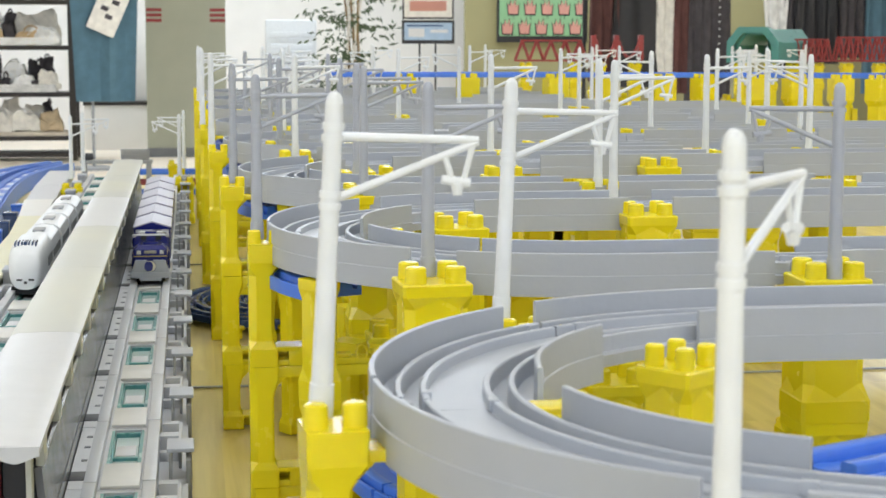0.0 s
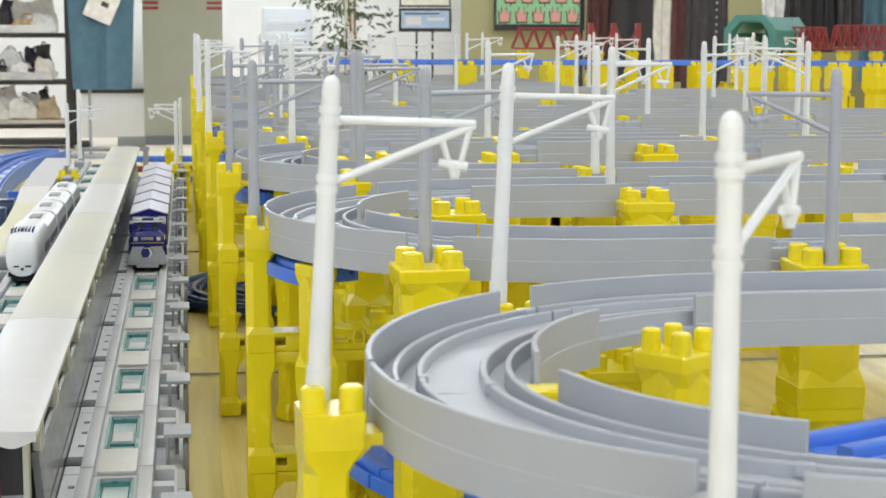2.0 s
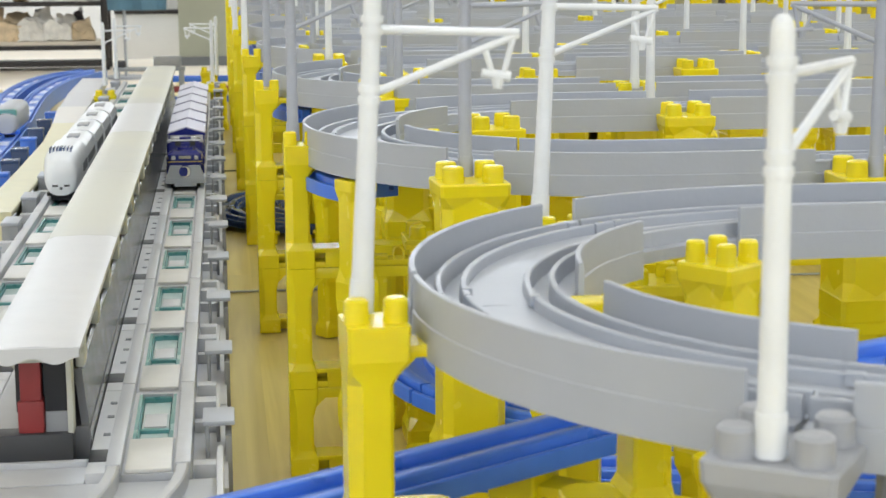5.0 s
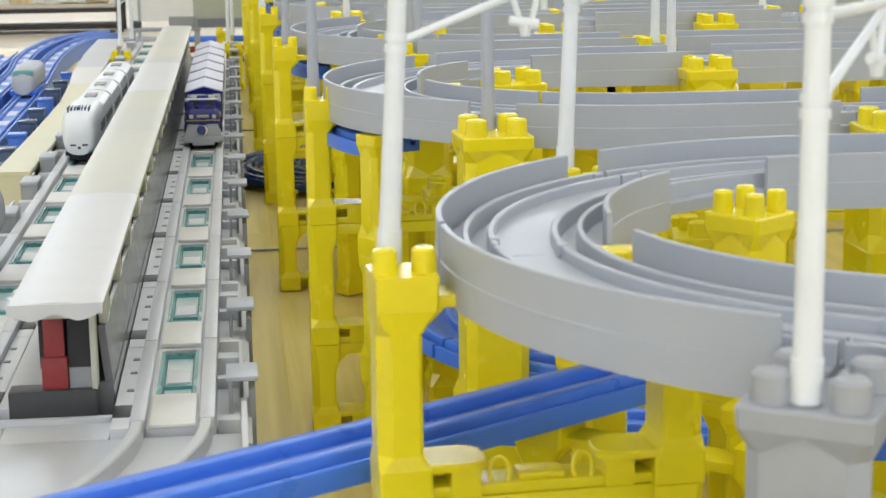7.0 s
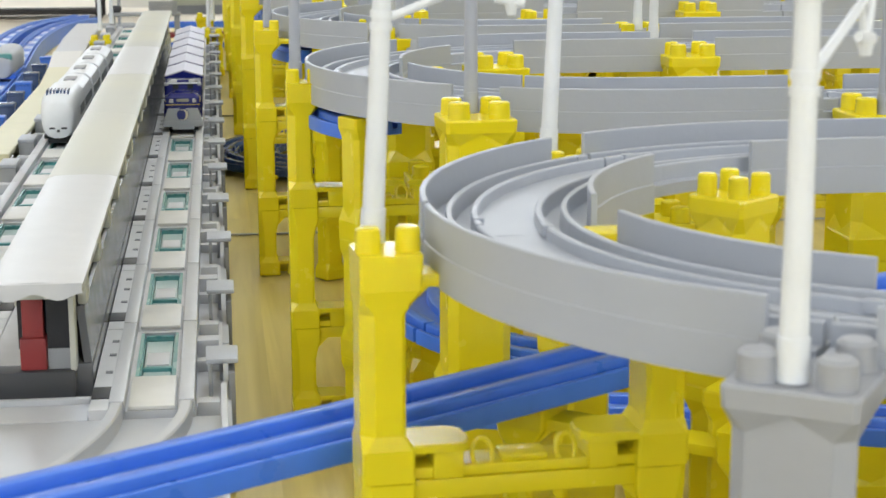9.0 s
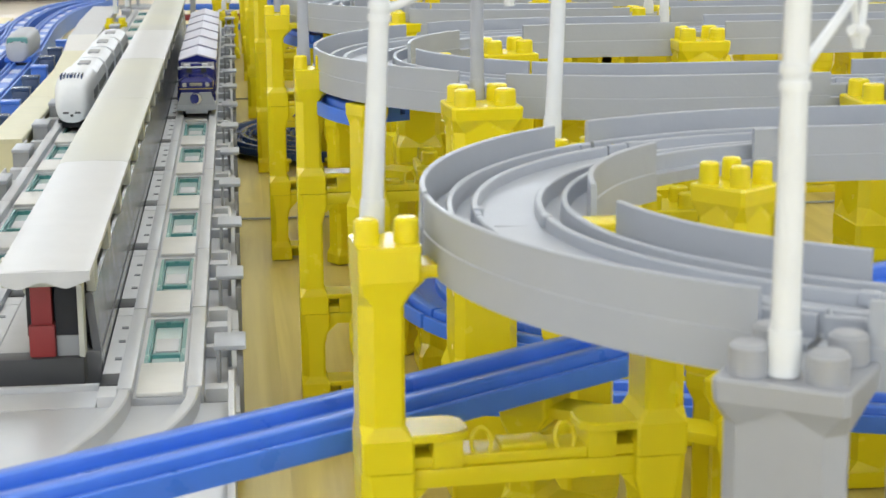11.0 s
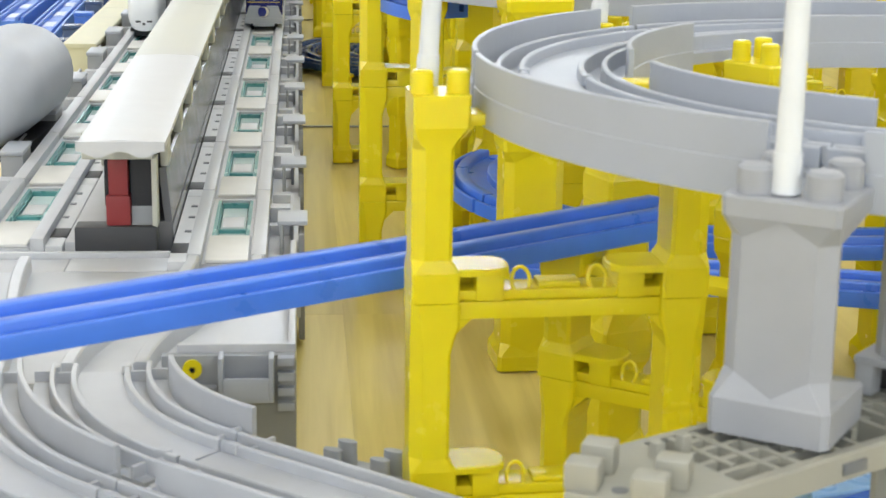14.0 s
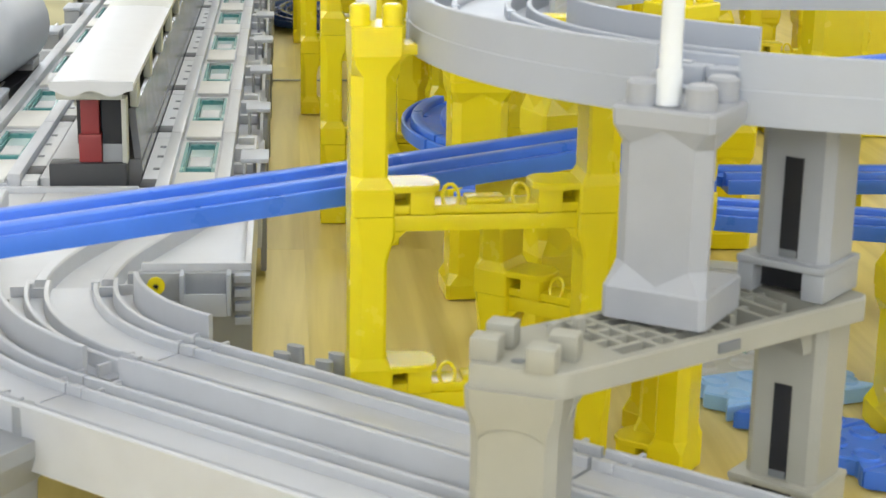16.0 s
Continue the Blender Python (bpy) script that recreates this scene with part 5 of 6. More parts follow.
# jigsaw track pieces on the table
def jigsaw_piece(at, mat, label, n=3):
    """A slab with wavy interlocking sides and shallow eyelets."""
    t = thing("jigsaw_track", label, "toy track", "jigsaw tracks", at=at)
    L = 0.020 * n
    out = []
    m = 8 * n
    for i in range(m + 1):
        y = -L / 2 + L * i / m
        out.append((0.0185 + 0.0030 * math.cos(2 * math.pi * n * i / m), y))
    for i in range(m + 1):
        y = L / 2 - L * i / m
        out.append((-0.0185 - 0.0030 * math.cos(2 * math.pi * n * i / m), y))
    bm = bmesh.new()
    lo_ = [bm.verts.new((x, y, 0.0)) for x, y in out]
    mi_ = [bm.verts.new((x, y, 0.0070)) for x, y in out]
    hi_ = [bm.verts.new((x * 0.95, y * 0.97, 0.0078)) for x, y in out]
    c = len(out)
    for r0, r1 in ((lo_, mi_), (mi_, hi_)):
        for i in range(c):
            bm.faces.new((r0[i], r0[(i + 1) % c], r1[(i + 1) % c], r1[i]))
    bm.faces.new(hi_)
    bm.faces.new(list(reversed(lo_)))
    part("body", bm, mat, t)
    for k in range(n):
        for x in (-0.0095, 0.0095):
            y = -L / 2 + 0.020 * (k + 0.5)
            bm = bmesh.new()
            ra = [(x + 0.0062 * math.cos(a), y + 0.0075 * math.sin(a)) for a in [2 * math.pi * j / 20 for j in range(20)]]
            rb = [(x + 0.0040 * math.cos(a), y + 0.0052 * math.sin(a)) for a in [2 * math.pi * j / 20 for j in range(20)]]
            va, vb, vc = [bm.verts.new((p, q, 0.0076)) for p, q in ra], [bm.verts.new((p * 0.6 + u * 0.4, q * 0.6 + v * 0.4, 0.0090)) for (p, q), (u, v) in zip(ra, rb)], [bm.verts.new((p, q, 0.0079)) for p, q in rb]
            for r0, r1 in ((va, vb), (vb, vc)):
                for i in range(20):
                    bm.faces.new((r0[i], r0[(i + 1) % 20], r1[(i + 1) % 20], r1[i]))
            part("eyelet", bm, mat, t)
    return t


for x, y, r, n, m, kind in ((0.2275, 0.0485, 8, 2, WHITE, "white"), (0.2310, 0.0080, 18, 2, LBLUE, "light blue"), (0.2705, 0.0208, 18, 2, LBLUE, "light blue"), (0.2465, -0.0315, 30, 2, BLUE, "blue"),
                          (0.2650, -0.0680, 27, 2, BLUE, "blue"), (0.2835, -0.1045, 27, 2, BLUE, "blue"), (0.2410, 0.0890, 20, 2, TEAL, "green"), (0.2680, 0.0620, 12, 2, WHITE, "white")):
    jigsaw_piece(pose(x, y, 0, 0, 0, r), m, kind + " plastic jigsaw track on the table", n)
rc = thing("toy_car_body", "red and white toy train car on the table", "toy train", at=pose(0.268, 0.178, 0, 0, 0, 70))
boxes("body", RED, rc, [((-0.010, -0.017, 0.003), (0.010, 0.017, 0.012))], 0.002)
boxes("roof", WHITE, rc, [((-0.009, -0.016, 0.012), (0.009, 0.016, 0.020))], 0.004)

# far end of the station
fe = thing("end_gantry", "grey toy gantry closing the far end of the station", "toy station")
boxes("beam", GREYM, fe, [((-0.196, 2.610, 0.078), (-0.064, 2.630, 0.085))], 0.002)
boxes("upright", GREYM, fe, [((-0.194, 2.612, 0.0), (-0.184, 2.628, 0.078))], 0.001)
boxes("upright", GREYM, fe, [((-0.076, 2.612, 0.0), (-0.066, 2.628, 0.078))], 0.001)
boxes("hood", CHARP, fe, [((-0.192, 2.612, 0.085), (-0.172, 2.628, 0.098))], 0.005)
for k in range(6):
    boxes("grille_bar", GREYM, fe, [((-0.122, 2.612, 0.0855 + 0.0034 * k), (-0.070, 2.630, 0.0875 + 0.0034 * k))], 0.0006)
for x, y, r in ((-0.185, 2.2, 0), (-0.175, 2.35, 0), (-0.012, 2.25, 180), (-0.005, 2.40, 180)):
    copy_thing(pw, pose(x, y, 0.085, 0, 0, r))
for x, y, n in ((-0.185, 2.2, 1), (-0.005, 2.30, 1)):
    block_pier(pose(x, y, 0.0), n)
block_pier(pose(-0.020, 2.70, 0), 1)
for z, m, lb in ((0.0055, BLUE, "blue plastic straight track in a stack"), (0.0255, RED, "red plastic straight track in a stack"), (0.0455, BLUE, "blue plastic straight track in a stack")):
    blue_rail([(-0.12, 2.78, z), (0.08, 2.77, z)], lb, m, "stacked tracks", "stacked_track")

# far row of tall piers carrying a blue line, with bridges behind it
def tall_pier(at):
    t = thing("tall_pier", "tall yellow plastic pier under the far blue line", "toy pier", "tall piers", at=at)
    bm = bmesh.new()
    leg_loft(bm, 0, 1, [(0.0, 0.021, 0.021, 0.020, 0.002, 0.002), (0.013, 0.021, 0.021, 0.020, 0.002, 0.002), (0.019, 0.0165, 0.0165, 0.016, 0.004, 0.004), (0.186, 0.0165, 0.0165, 0.016, 0.004, 0.004), (0.196, 0.0205, 0.0205, 0.0195, 0.002, 0.002), (0.2365, 0.0205, 0.0205, 0.0195, 0.002, 0.002)])
    part("shaft", bm, YELLOW, t, sharp=9)
    bm = bmesh.new()
    leg_loft(bm, 0.028, 1, [(0.0, 0.008, 0.012, 0.010, 0.001, 0.001), (0.016, 0.008, 0.012, 0.010, 0.001, 0.001), (0.020, 0.008, 0.006, 0.008, 0.001, 0.001), (0.180, 0.008, 0.004, 0.008, 0.001, 0.001)])
    part("side_fin", bm, YELLOW, t, sharp=9)
    bm = bmesh.new()
    add_box(bm, (-0.007, -0.0166, 0.03), (0.007, -0.0158, 0.17))
    part("recess", bm, YELLOW, t)
    for dx in (-0.011, 0.011):
        for dy in (-0.010, 0.010):
            bm = bmesh.new()
            add_cyl(bm, (dx, dy, 0.2365), (dx, dy, 0.2365 + 0.008), 0.0055, 0.005, 14)
            part("stud", bm, YELLOW, t)
    return t


tp = tall_pier(pose(0.70, 2.60, 0, 0, 0, 10))
for x, y, r in ((0.905, 2.57, 0), (0.985, 2.57, 20), (1.075, 2.52, 0), (1.150, 2.52, 10), (1.225, 2.48, 0), (1.285, 2.44, 30), (0.535, 2.63, 0), (0.415, 2.65, 0), (1.36, 2.44, 0), (0.80, 2.62, 0)):
    copy_thing(tp, pose(x, y, 0, 0, 0, r))
pts = [(0.27, 2.70, 0.2365), (0.48, 2.67, 0.2365), (0.70, 2.64, 0.2365), (0.90, 2.61, 0.2365), (1.10, 2.57, 0.2365), (1.32, 2.51, 0.2365), (1.55, 2.47, 0.2365)]
for a, b in zip(pts, pts[1:]):
    blue_rail([a, tuple(Vector(b) - (Vector(b) - Vector(a)).normalized() * 0.001)], "blue plastic straight track on the far piers")


def truss(at, n, length, h, towers=False):
    t = thing("truss_bridge", "red plastic toy truss bridge on the far line", "toy bridge", "truss bridges", at=at)
    for y in (-0.020, 0.020):
        bm = bmesh.new()
        add_box(bm, (0, y - 0.002, 0), (length, y + 0.002, 0.005))
        part("bottom_chord", bm, RED, t)
        bm = bmesh.new()
        add_box(bm, (length * 0.08, y - 0.002, h - 0.005), (length * 0.92, y + 0.002, h))
        part("top_chord", bm, RED, t)
        for k in range(n):
            x0, x1 = length * k / n, length * (k + 1) / n
            up = k % 2 == 0
            bm = bmesh.new()
            add_cyl(bm, (x0, y, 0.003 if up else h - 0.003), (x1, y, h - 0.003 if up else 0.003), 0.0032, seg=6)
            part("diagonal", bm, RED, t)
    return t


truss(pose(0.93, 4.22, 0.244, 0, 0, -8), 10, 0.205, 0.062)
truss(pose(1.655, 4.01, 0.246, 0, 0, -8), 12, 0.13, 0.064)
truss(pose(1.795, 3.99, 0.246, 0, 0, -8), 12, 0.16, 0.070)
for x, y in ((0.96, 4.215), (1.10, 4.20), (1.17, 4.185), (1.27, 4.175), (1.68, 4.005), (1.75, 4.0), (1.83, 3.985), (1.92, 3.97), (1.51, 3.95), (1.60, 3.96)):
    fp = block_pier(pose(x, y, 0), 4)
    fp.scale = (1, 1, 0.90)
sus = thing("suspension_bridge", "red plastic toy suspension bridge with tall towers", "toy bridge", at=pose(1.145, 4.19, 0.244, 0, 0, -8))
for x in (0.0, 0.065, 0.135):
    boxes("tower", RED, sus, [((x, -0.018, 0), (x + 0.014, 0.018, 0.075))], 0.002)
for x0, x1 in ((0.012, 0.067), (0.077, 0.137)):
    bm = bmesh.new()
    prev = None
    for i in range(11):
        f = i / 10
        p = (x0 + (x1 - x0) * f, -0.016, 0.012 + 0.050 * (2 * f - 1) ** 2)
        if prev:
            add_cyl(bm, prev, p, 0.004, seg=6)
        prev = p
    part("cable_web", bm, RED, sus)
tu = thing("tunnel_portal", "teal plastic toy tunnel portal on the far line", "toy tunnel", at=pose(1.53, 3.91, 0.244, 0, 0, -42))
bm = bmesh.new()
for y0, y1, w, h in ((0, 0.02, 0.076, 0.098), (0.02, 0.26, 0.066, 0.092)):
    o = [(-w, 0), (-w, h * 0.6), (-w * 0.55, h), (w * 0.55, h), (w, h * 0.6), (w, 0), (w * 0.72, 0), (w * 0.72, h * 0.52), (w * 0.4, h * 0.82), (-w * 0.4, h * 0.82), (-w * 0.72, h * 0.52), (-w * 0.72, 0)]
    a = [bm.verts.new((x, y0, z)) for x, z in o]
    b = [bm.verts.new((x, y1, z)) for x, z in o]
    for i in range(12):
        bm.faces.new((a[i], a[(i + 1) % 12], b[(i + 1) % 12], b[i]))
    bm.faces.new(a)
    bm.faces.new(list(reversed(b)))
part("portal", bm, TEAL, tu)
boxes("inner_back", TEAL, tu, [((-0.040, 0.20, 0), (0.040, 0.21, 0.068))])
for k in range(3):
    boxes("roof_opening", BLACK, tu, [((-0.012, 0.05 + 0.06 * k, 0.0852), (0.012, 0.075 + 0.06 * k, 0.0868))])

# a pale seam line across the table
for y in (0.905, 1.750):
    sm_ = thing("seam_strip", "thin pale joint strip across the table top", "joint strip", at=pose(0, y, 0))
    boxes("strip", GREYM if y < 1 else BLACK, sm_, [((-0.02, -0.002, 0.0), (0.9, 0.002, 0.0012))])


# ---------------------------------------------------------------- shop behind the table
shell("column_1", (-0.345, 14.05, FZ), (0.320, 14.70, 2.4), COLM, "sage painted square shop column", "column")
shell("column_skirting", (-0.352, 14.035, FZ), (0.327, 14.05, FZ + 0.075), GREYD, "dark grey skirting of the column", "skirting")
for x in (-0.338, 0.190):
    for k in range(3):
        m_ = thing("red_stripe", "dark red stripe painted on the column", "stripe", "red stripes", at=pose(x, 14.045, 0.432 + 0.044 * k))
        boxes("stripe", RED, m_, [((0, 0, 0), (0.128, 0.004, 0.026))])

sh = thing("display_shelf", "dark metal display shelf filled with bags", "shelf", at=pose(0, 13.7, FZ))
for x in (-2.3, -0.96):
    for y in (-0.02, 0.36):
        boxes("post", SHELFM, sh, [((x, y, 0), (x + 0.055, y + 0.04, 1.75))], 0.004)
for z in (0.03, 0.165, 0.52, 0.90, 1.27, 1.62):
    boxes("board", SHELFM if z != 0.165 else SHELFM, sh, [((-2.25, -0.015, z), (-0.955, 0.38, z + 0.036))], 0.003)
boxes("base_panel", PWOOD, sh, [((-2.24, 0.01, 0.201), (-0.96, 0.36, 0.235))], 0.003)


def bag(at, sx, sy, sz, mat, label, handle=True):
    t = thing("bag", label, "bag", "bags on the shelf", at=at)
    bm = bmesh.new()
    bmesh.ops.create_cube(bm, size=1)
    bmesh.ops.subdivide_edges(bm, edges=bm.edges, cuts=9, use_grid_fill=True)
    seed = Vector((at.translation.x * 7.3, at.translation.z * 5.1, sx * 40))
    for v in bm.verts:
        p = v.co.copy()
        g = p.z + 0.5
        k = 1 - 0.28 * g * g
        r = 0.86 + 0.14 * max(abs(p.x), abs(p.y), abs(p.z)) / max(0.01, p.length) * 1.2
        q = Vector((p.x * 2 * sx * k * r, p.y * 2 * sy * (1 - 0.55 * g) * r, g * sz))
        q += noise.noise_vector(q * 7 + seed) * 0.045 + noise.noise_vector(q * 20 + seed) * 0.024
        q.z = max(0.0, q.z)
        v.co = q
    part("body", bm, mat, t)
    if handle:
        bm = bmesh.new()
        prev = None
        for i in range(9):
            a = math.pi * i / 8
            p = (sx * 0.4 * math.cos(a), 0, sz * 0.93 + 0.05 * math.sin(a))
            if prev:
                add_cyl(bm, prev, p, 0.007, seg=6)
            prev = p
        part("handle", bm, mat, t)
    return t


BAGS = ((TAN, "tan cloth bag standing on the shelf"), (WHITEC, "white crumpled cotton bag on the shelf"), (PAPER, "brown paper bag standing on the shelf"), (OFFW, "off-white cloth bag standing on the shelf"), (CHAR, "small black bag standing on the shelf"), (WHITEC, "white crumpled cotton bag on the shelf"))
random.seed(4)
for z, hs in ((0.235, 0.24), (0.556, 0.29), (0.936, 0.27), (1.306, 0.2)):
    for row, yy in ((0, 0.24), (1, 0.09)):
        x = -2.15
        while x < -1.12:
            m, lb = BAGS[random.choice((0, 1, 1, 2, 3, 4, 4, 5))]
            w = random.uniform(0.03, 0.05) if m is CHAR else random.uniform(0.08, 0.15)
            h = hs * (random.uniform(0.75, 1.1) if row == 0 else random.uniform(0.35, 0.75))
            bag(pose(min(x + w, -1.04 - w), 13.7 + yy, FZ + z + 0.002, 0, 0, random.uniform(-12, 12)), w, 0.075, h, m, lb, m is CHAR or random.random() < 0.35)
            x += 2 * w - 0.01
# folded cloths lying on the shelf boards
for x, z, w in ((-1.35, 0.936, 0.22), (-1.75, 0.936, 0.16), (-1.30, 0.556, 0.24), (-1.8, 0.556, 0.15)):
    fc = thing("folded_cloth", "white folded cloth lying on the shelf edge", "cloth", "folded cloths", at=pose(x, 13.73, FZ + z + 0.001))
    bm = bmesh.new()
    for k in range(3):
        add_box(bm, (-w + 0.008 * k, -0.03, 0.022 * k), (w - 0.005 * k, 0.06, 0.022 * k + 0.021), 0.009)
    part("cloth", bm, WHITEC, fc)


def garment(at, w0, w1, h, mat, label, folds=6, depth=0.05, name="garment"):
    """A hanging garment: folded cloth, w0 wide at the shoulders and w1 at the hem."""
    t = thing(name, label, "clothes", "hanging clothes", at=at)
    bm = bmesh.new()
    nx, nz = folds * 6, 10
    grid = {}
    for side in (0, 1):
        for i in range(nx + 1):
            for k in range(nz + 1):
                f, g = i / nx, k / nz
                w = w0 + (w1 - w0) * g
                yy = depth * (0.35 + 0.65 * g) * math.sin(f * folds * 2 * math.pi + at.translation.x * 5) * 0.5 + 0.02 * noise.noise(Vector((f * 4, g * 3, at.translation.x)))
                sh_ = 0.06 * (abs(f - 0.5) * 2) ** 2 * (1 - g) * (w0 / 0.4)
                grid[side, i, k] = bm.verts.new((w * (f - 0.5), yy * (1 if side == 0 else 0.6) + (0.0 if side == 0 else depth + 0.02), -h * g - sh_))
    for side in (0, 1):
        for i in range(nx):
            for k in range(nz):
                bm.faces.new((grid[side, i, k], grid[side, i + 1, k], grid[side, i + 1, k + 1], grid[side, i, k + 1]))
    for i in (0, nx):
        for k in range(nz):
            bm.faces.new((grid[0, i, k], grid[0, i, k + 1], grid[1, i, k + 1], grid[1, i, k]))
    for k in (0, nz):
        for i in range(nx):
            bm.faces.new((grid[0, i, k], grid[1, i, k], grid[1, i + 1, k], grid[0, i + 1, k]))
    part("cloth", bm, mat, t)
    return t


dr = garment(pose(-0.62, 12.66, 1.02), 0.53, 0.44, 1.20, DRESSM, "teal cloth dress on a display stand", 2, 0.06, "dress")
bm = bmesh.new()
add_cyl(bm, (-0.10, 0.06, -1.71), (-0.10, 0.06, 0.05), 0.012)
add_cyl(bm, (-0.10, 0.06, -1.72), (-0.10, 0.06, -1.70), 0.16, seg=24)
part("stand", bm, GREYM, dr)
pk = thing("printed_pouch", "white printed cloth pouch hanging on the dress", "bag", at=pose(-0.60, 12.60, 0.46, 0, 24, 0))
bm = bmesh.new()
add_box(bm, (-0.11, -0.012, -0.13), (0.11, 0.012, 0.22), 0.01)
part("cloth", bm, OFFW, pk)
for x, z in ((-0.03, 0.05), (0.02, 0.0), (0.03, 0.12)):
    boxes("print", CHAR, pk, [((x - 0.03, -0.0145, z - 0.015), (x + 0.025, -0.0125, z + 0.02))])

lt = thing("low_cabinet", "white low display cabinet by the column", "cabinet", at=pose(-0.60, 15.0, FZ))
boxes("body", WALLM, lt, [((-0.32, 0, 0), (0.24, 0.5, 0.40))], 0.005)
boxes("worktop", SHELFM, lt, [((-0.33, -0.01, 0.40), (0.25, 0.51, 0.43))], 0.003)
boxes("back_panel", WALLM, lt, [((-0.32, 0.3, 0.43), (0.24, 0.34, 1.2))], 0.003)

# stacked white chairs, plant, sign and poster
cs = thing("chair_stack", "stack of white plastic chairs", "chair")
bm = bmesh.new()
add_box(bm, (0.68, 14.62, 0.02), (1.13, 14.66, 0.46), 0.02)
part("backrest", bm, POLEW, cs)
for k in range(3):
    boxes("back_slat", POLEW, cs, [((0.72, 14.606, 0.10 + 0.10 * k), (1.09, 14.622, 0.15 + 0.10 * k))], 0.007)
for k in range(8):
    boxes("seat", POLEW, cs, [((0.68 + 0.003 * k, 14.18 - 0.01 * k, -0.28 + 0.042 * k), (1.13 - 0.002 * k, 14.62, -0.255 + 0.042 * k))], 0.010)
for x in (0.69, 1.10):
    for y in (14.20, 14.58):
        bm = bmesh.new()
        add_cyl(bm, (x, y, FZ), (x, y, -0.27), 0.014)
        part("leg", bm, POLEW, cs)

pl = thing("potted_tree", "bamboo-like potted tree with thin green leaves", "plant", at=pose(1.40, 14.10, FZ))
bm = bmesh.new()
add_cyl(bm, (0, 0, 0), (0, 0, 0.36), 0.14, 0.19, 24)
part("pot", bm, CHAR, pl)
random.seed(9)
tips = []
for k in range(6):
    a = random.uniform(0, 6.28)
    base = Vector((0.06 * math.cos(a), 0.05 * math.sin(a), 0.34))
    tip = Vector((random.uniform(-0.18, 0.22), random.uniform(-0.1, 0.1), random.uniform(1.6, 2.0)))
    bm = bmesh.new()
    prev = base
    for i in range(1, 7):
        p = base.lerp(tip, i / 6) + Vector((random.uniform(-0.015, 0.015), 0, 0))
        add_cyl(bm, prev, p, 0.017 - 0.0016 * i, 0.0155 - 0.0016 * i, 8)
        prev = p
        tips.append(p)
    part("stem", bm, STEM if k % 2 else OFFW, pl)
bm = bmesh.new()
for k in range(105):
    p = random.choice(tips)
    side = random.choice((-1, 1))
    tip = p + Vector((side * random.uniform(0.06, 0.46), random.uniform(-0.15, 0.15), random.uniform(-0.10, 0.12)))
    for j in range(7):
        c = p.lerp(tip, (j + 1) / 7)
        d = Vector((random.uniform(-1, 1), random.uniform(-0.6, 0.6), random.uniform(-1, 0.2))).normalized()
        s_ = d.cross(Vector((0, 1, 0.3))).normalized() * random.uniform(0.008, 0.013)
        ln = random.uniform(0.05, 0.10)
        q = [c, c + d * ln * 0.4 + s_, c + d * ln, c + d * ln * 0.4 - s_]
        bm.faces.new([bm.verts.new(v) for v in q])
tagged(part("foliage", bm, LEAF, pl, "", False), kind="stuff")

sg = thing("sign_stand", "black framed sign stand with poster and screen", "sign", at=pose(1.945, 13.33, 0, 0, 0, -8))
boxes("screen_frame", BLACK, sg, [((-0.215, 0, 0.255), (0.215, 0.03, 0.447))], 0.004)
boxes("screen", SCREEN, sg, [((-0.195, -0.003, 0.285), (0.195, -0.001, 0.425))])
boxes("text_bar", NAVY, sg, [((-0.17, -0.005, 0.395), (0.12, -0.0035, 0.408))])
boxes("text_bar", WHITE, sg, [((-0.16, -0.005, 0.31), (-0.03, -0.0035, 0.38))])
boxes("text_bar", WHITE, sg, [((0.02, -0.005, 0.345), (0.16, -0.0035, 0.37))])
boxes("poster_frame", BLACK, sg, [((-0.210, 0, 0.455), (0.210, 0.025, 1.05))], 0.003)
boxes("poster", OFFW, sg, [((-0.195, -0.003, 0.470), (0.195, -0.001, 1.03))])
boxes("poster_print", PINK, sg, [((-0.15, -0.005, 0.52), (0.15, -0.0035, 0.60))])
for x in (-0.07, 0.06):
    boxes("leg", BLACK, sg, [((x - 0.008, 0.005, FZ + 0.02), (x + 0.008, 0.022, 0.255))])
boxes("foot", BLACK, sg, [((-0.2, -0.12, FZ), (0.2, 0.15, FZ + 0.02))], 0.004)

po = thing("wall_poster", "mint green poster with pink tulips in black frame", "poster", at=pose(3.36, 15.56, 0))
boxes("frame", BLACK, po, [((-0.44, 0, 0.26), (0.44, 0.04, 1.2))], 0.003)
boxes("paper", MINT, po, [((-0.42, -0.004, 0.32), (0.42, -0.001, 1.18))])
for r in range(4):
    for c in range(5):
        x, z = -0.34 + 0.165 * c + (0.055 if r % 2 else 0), 0.33 + 0.185 * r
        pts = [(-0.04, 0), (0.035, 0.0), (0.042, 0.07), (0.02, 0.05), (0.012, 0.10), (-0.005, 0.055), (-0.022, 0.095), (-0.03, 0.05), (-0.048, 0.075)]
        for nm, m, k, y in (("outline", BLACK, 1.06, -0.0055), ("tulip", PINK, 0.86, -0.0070)):
            bm = bmesh.new()
            bm.faces.new([bm.verts.new((x + a * 1.35 * k, y, z + 0.075 + (b - 0.045) * 1.6 * k)) for a, b in pts])
            part(nm, bm, m, po)
        boxes("stalk", BLACK, po, [((x - 0.004, -0.0052, z - 0.035), (x + 0.004, -0.0042, z + 0.01))])
rail_t = thing("clothes_rail", "black metal clothes rail", "clothes rail", at=pose(0, 13.55, 0))
bm = bmesh.new()
add_cyl(bm, (3.3, 0, 0.95), (6.6, -0.4, 0.95), 0.014)
part("bar", bm, BLACK, rail_t)
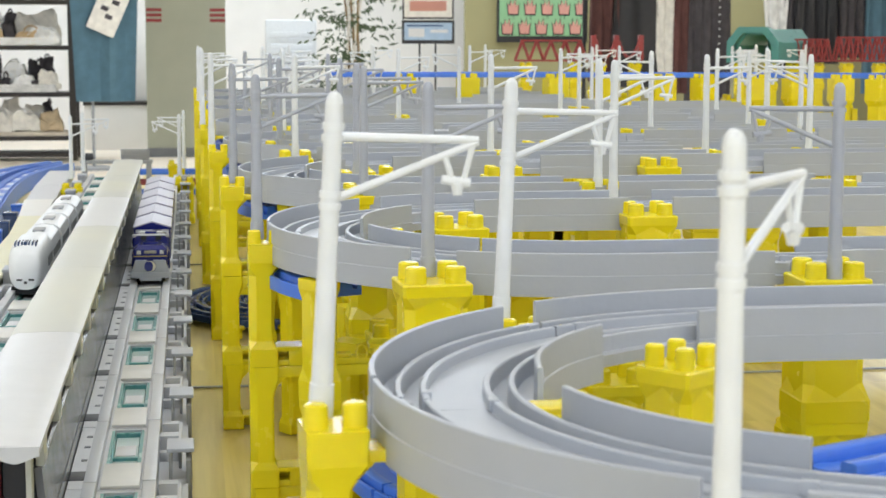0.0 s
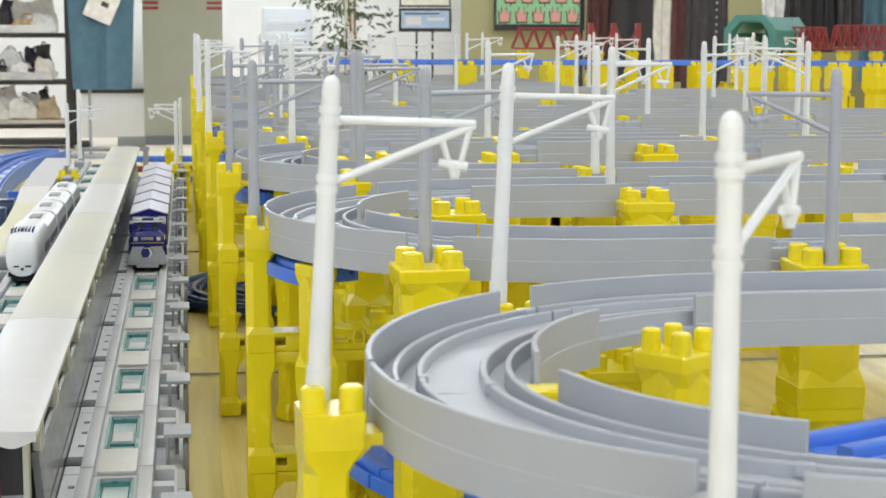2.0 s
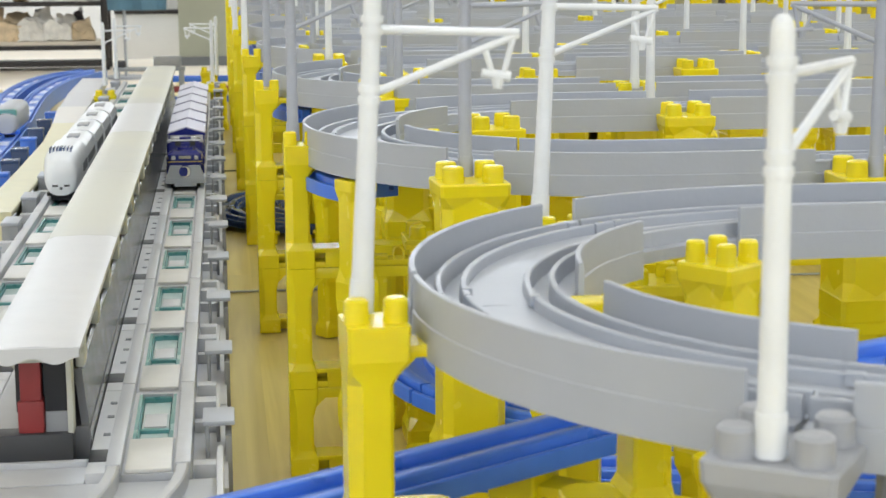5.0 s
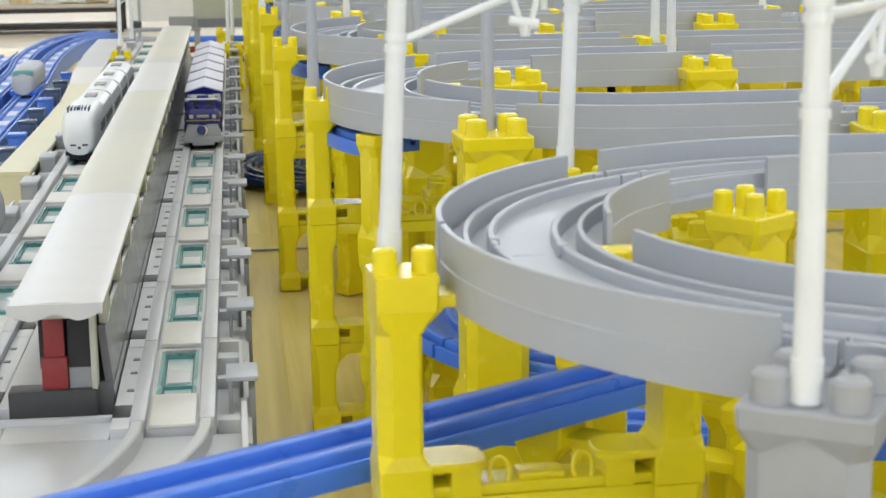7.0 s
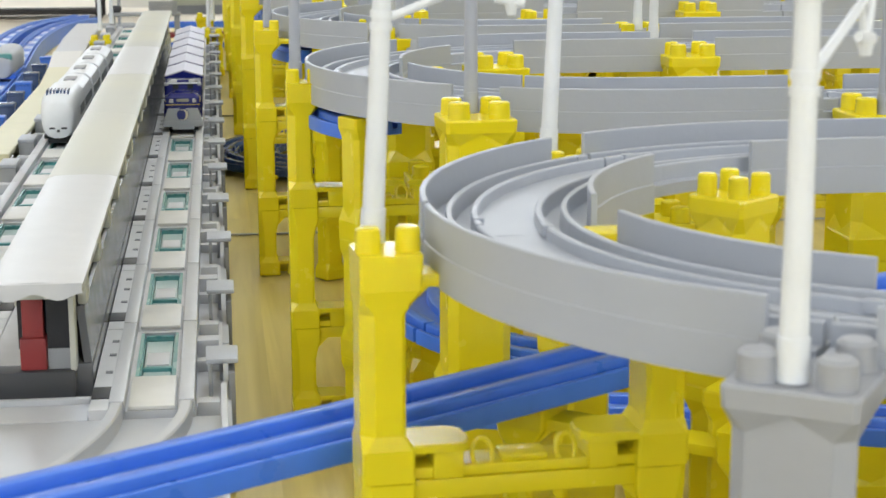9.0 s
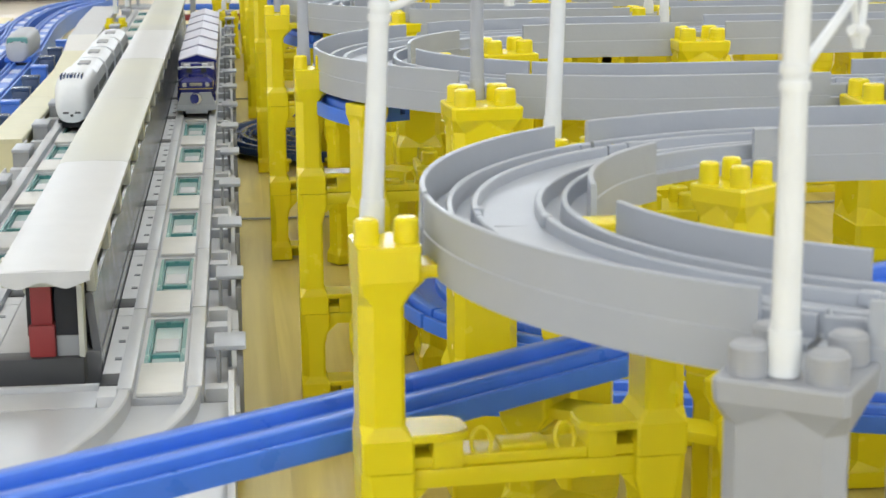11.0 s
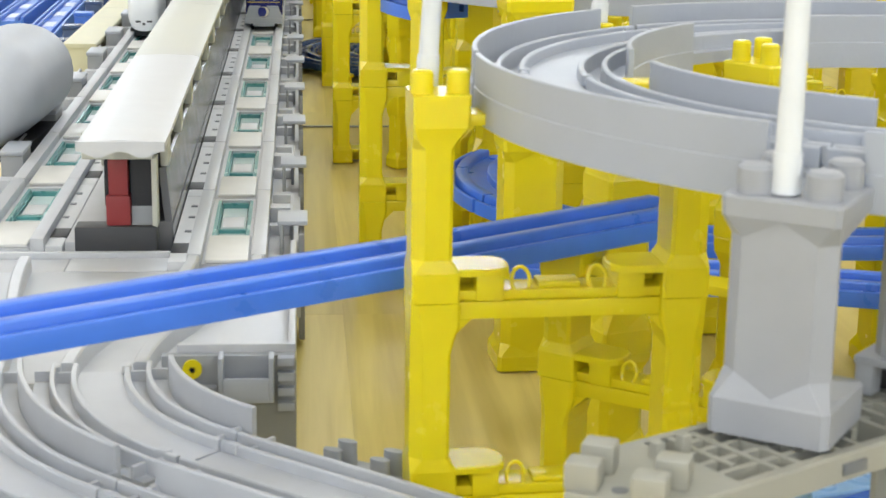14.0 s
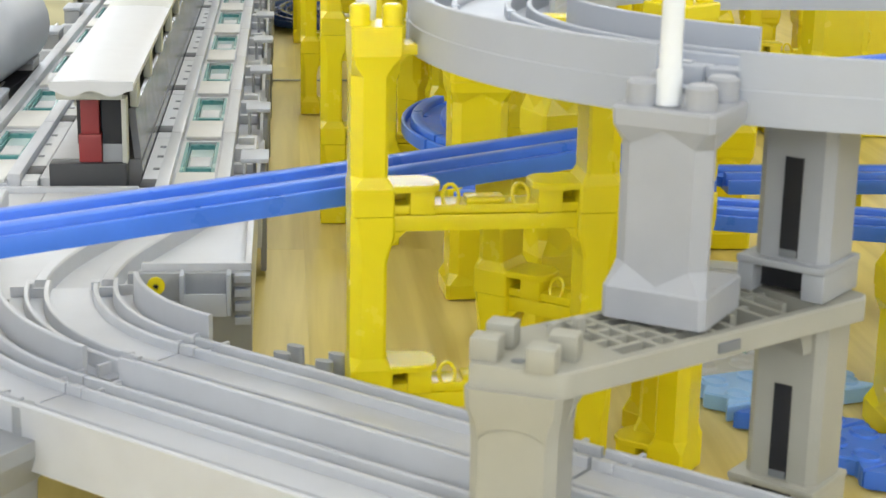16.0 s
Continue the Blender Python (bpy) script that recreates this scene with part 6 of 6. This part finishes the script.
for x, y in ((3.3, 0), (6.6, -0.4)):
    bm = bmesh.new()
    add_cyl(bm, (x, y, FZ), (x, y, 0.95), 0.016)
    part("upright", bm, BLACK, rail_t)
for x, w0, w1, h, m, f, lb in ((3.46, 0.22, 0.26, 1.0, BROWN, 3, "dark brown cloth garment hanging on a rail"), (3.72, 0.34, 0.46, 1.05, BLACKC, 2, "black cloth coat hanging on a rail"), (3.97, 0.16, 0.16, 1.1, OFFW, 2, "cream cloth garment hanging on a rail"), (4.11, 0.14, 0.16, 1.1, BROWN, 2, "dark brown cloth garment hanging on a rail"),
                               (4.34, 0.34, 0.40, 1.3, CHAR, 5, "charcoal pleated dress hanging on a rail"), (4.90, 0.26, 0.12, 0.72, WHITEC, 2, "white cloth blouse hanging on a rail"), (5.03, 0.14, 0.16, 0.95, CHAR, 2, "charcoal cloth garment hanging on a rail"), (5.24, 0.36, 0.40, 0.85, BLACKC, 4, "charcoal cloth garment hanging on a rail"), (5.55, 0.2, 0.24, 0.8, CHAR, 3, "charcoal cloth garment hanging on a rail"), (5.80, 0.30, 0.34, 1.1, DRESSM, 3, "dark blue cloth garment hanging on a rail")):
    garment(pose(x, 13.55 - 0.12 * (x - 3.3) - 0.05, 0.94), w0, w1, h, m, lb, f, 0.05)
for k in range(9):
    bt_ = thing("button", "small white pearl button on the dress", "button", "pearl buttons", at=pose(4.40, 13.31, 0.62 - 0.06 * k))
    bm = bmesh.new()
    bmesh.ops.create_uvsphere(bm, u_segments=10, v_segments=6, radius=0.009)
    part("pearl", bm, WHITE, bt_)

# ---------------------------------------------------------------- display table with its boards
tb = thing("display_table", "oak boarded display table under the railway", "table", at=pose(0, 0, 0))
boxes("frame", PWOOD, tb, [((-0.90, -1.40, -0.06), (2.60, 3.45, -0.012))], 0.004)
boxes("frame", PWOOD, tb, [((0.42, 3.45, -0.06), (2.60, 4.45, -0.012))], 0.004)
for x, ys in ((-0.86, (-1.35, 1.5, 3.36)), (0.8, (-1.35, 1.5, 4.36)), (2.50, (-1.35, 1.5, 4.36))):
    for y in ys:
        boxes("leg", PWOOD, tb, [((x, y, FZ), (x + 0.06, y + 0.06, -0.06))], 0.003)
random.seed(2)
BW = 0.125
meshes = {}
for L in (0.42, 0.56, 0.70):
    bm = bmesh.new()
    add_box(bm, (0, 0, -0.012), (BW - 0.00005, L - 0.00005, -0.0008))
    bmesh.ops.recalc_face_normals(bm, faces=bm.faces)
    me = bpy.data.meshes.new("board")
    bm.to_mesh(me)
    bm.free()
    me.materials.append(OAK)
    meshes[L] = me
for i in range(27):
    y = -1.39 - random.uniform(0, 0.3)
    x = -0.88 + 0.031 + BW * i
    y = max(y, -1.39)
    while y < 4.0:
        L = random.choice((0.42, 0.56, 0.70))
        if y + L > (4.44 if x > 0.44 else 3.46):
            break
        bo = new("board", meshes[L])
        bo.parent = tb
        bo.location = (x, y, random.uniform(-0.00006, 0.00006))
        y += L
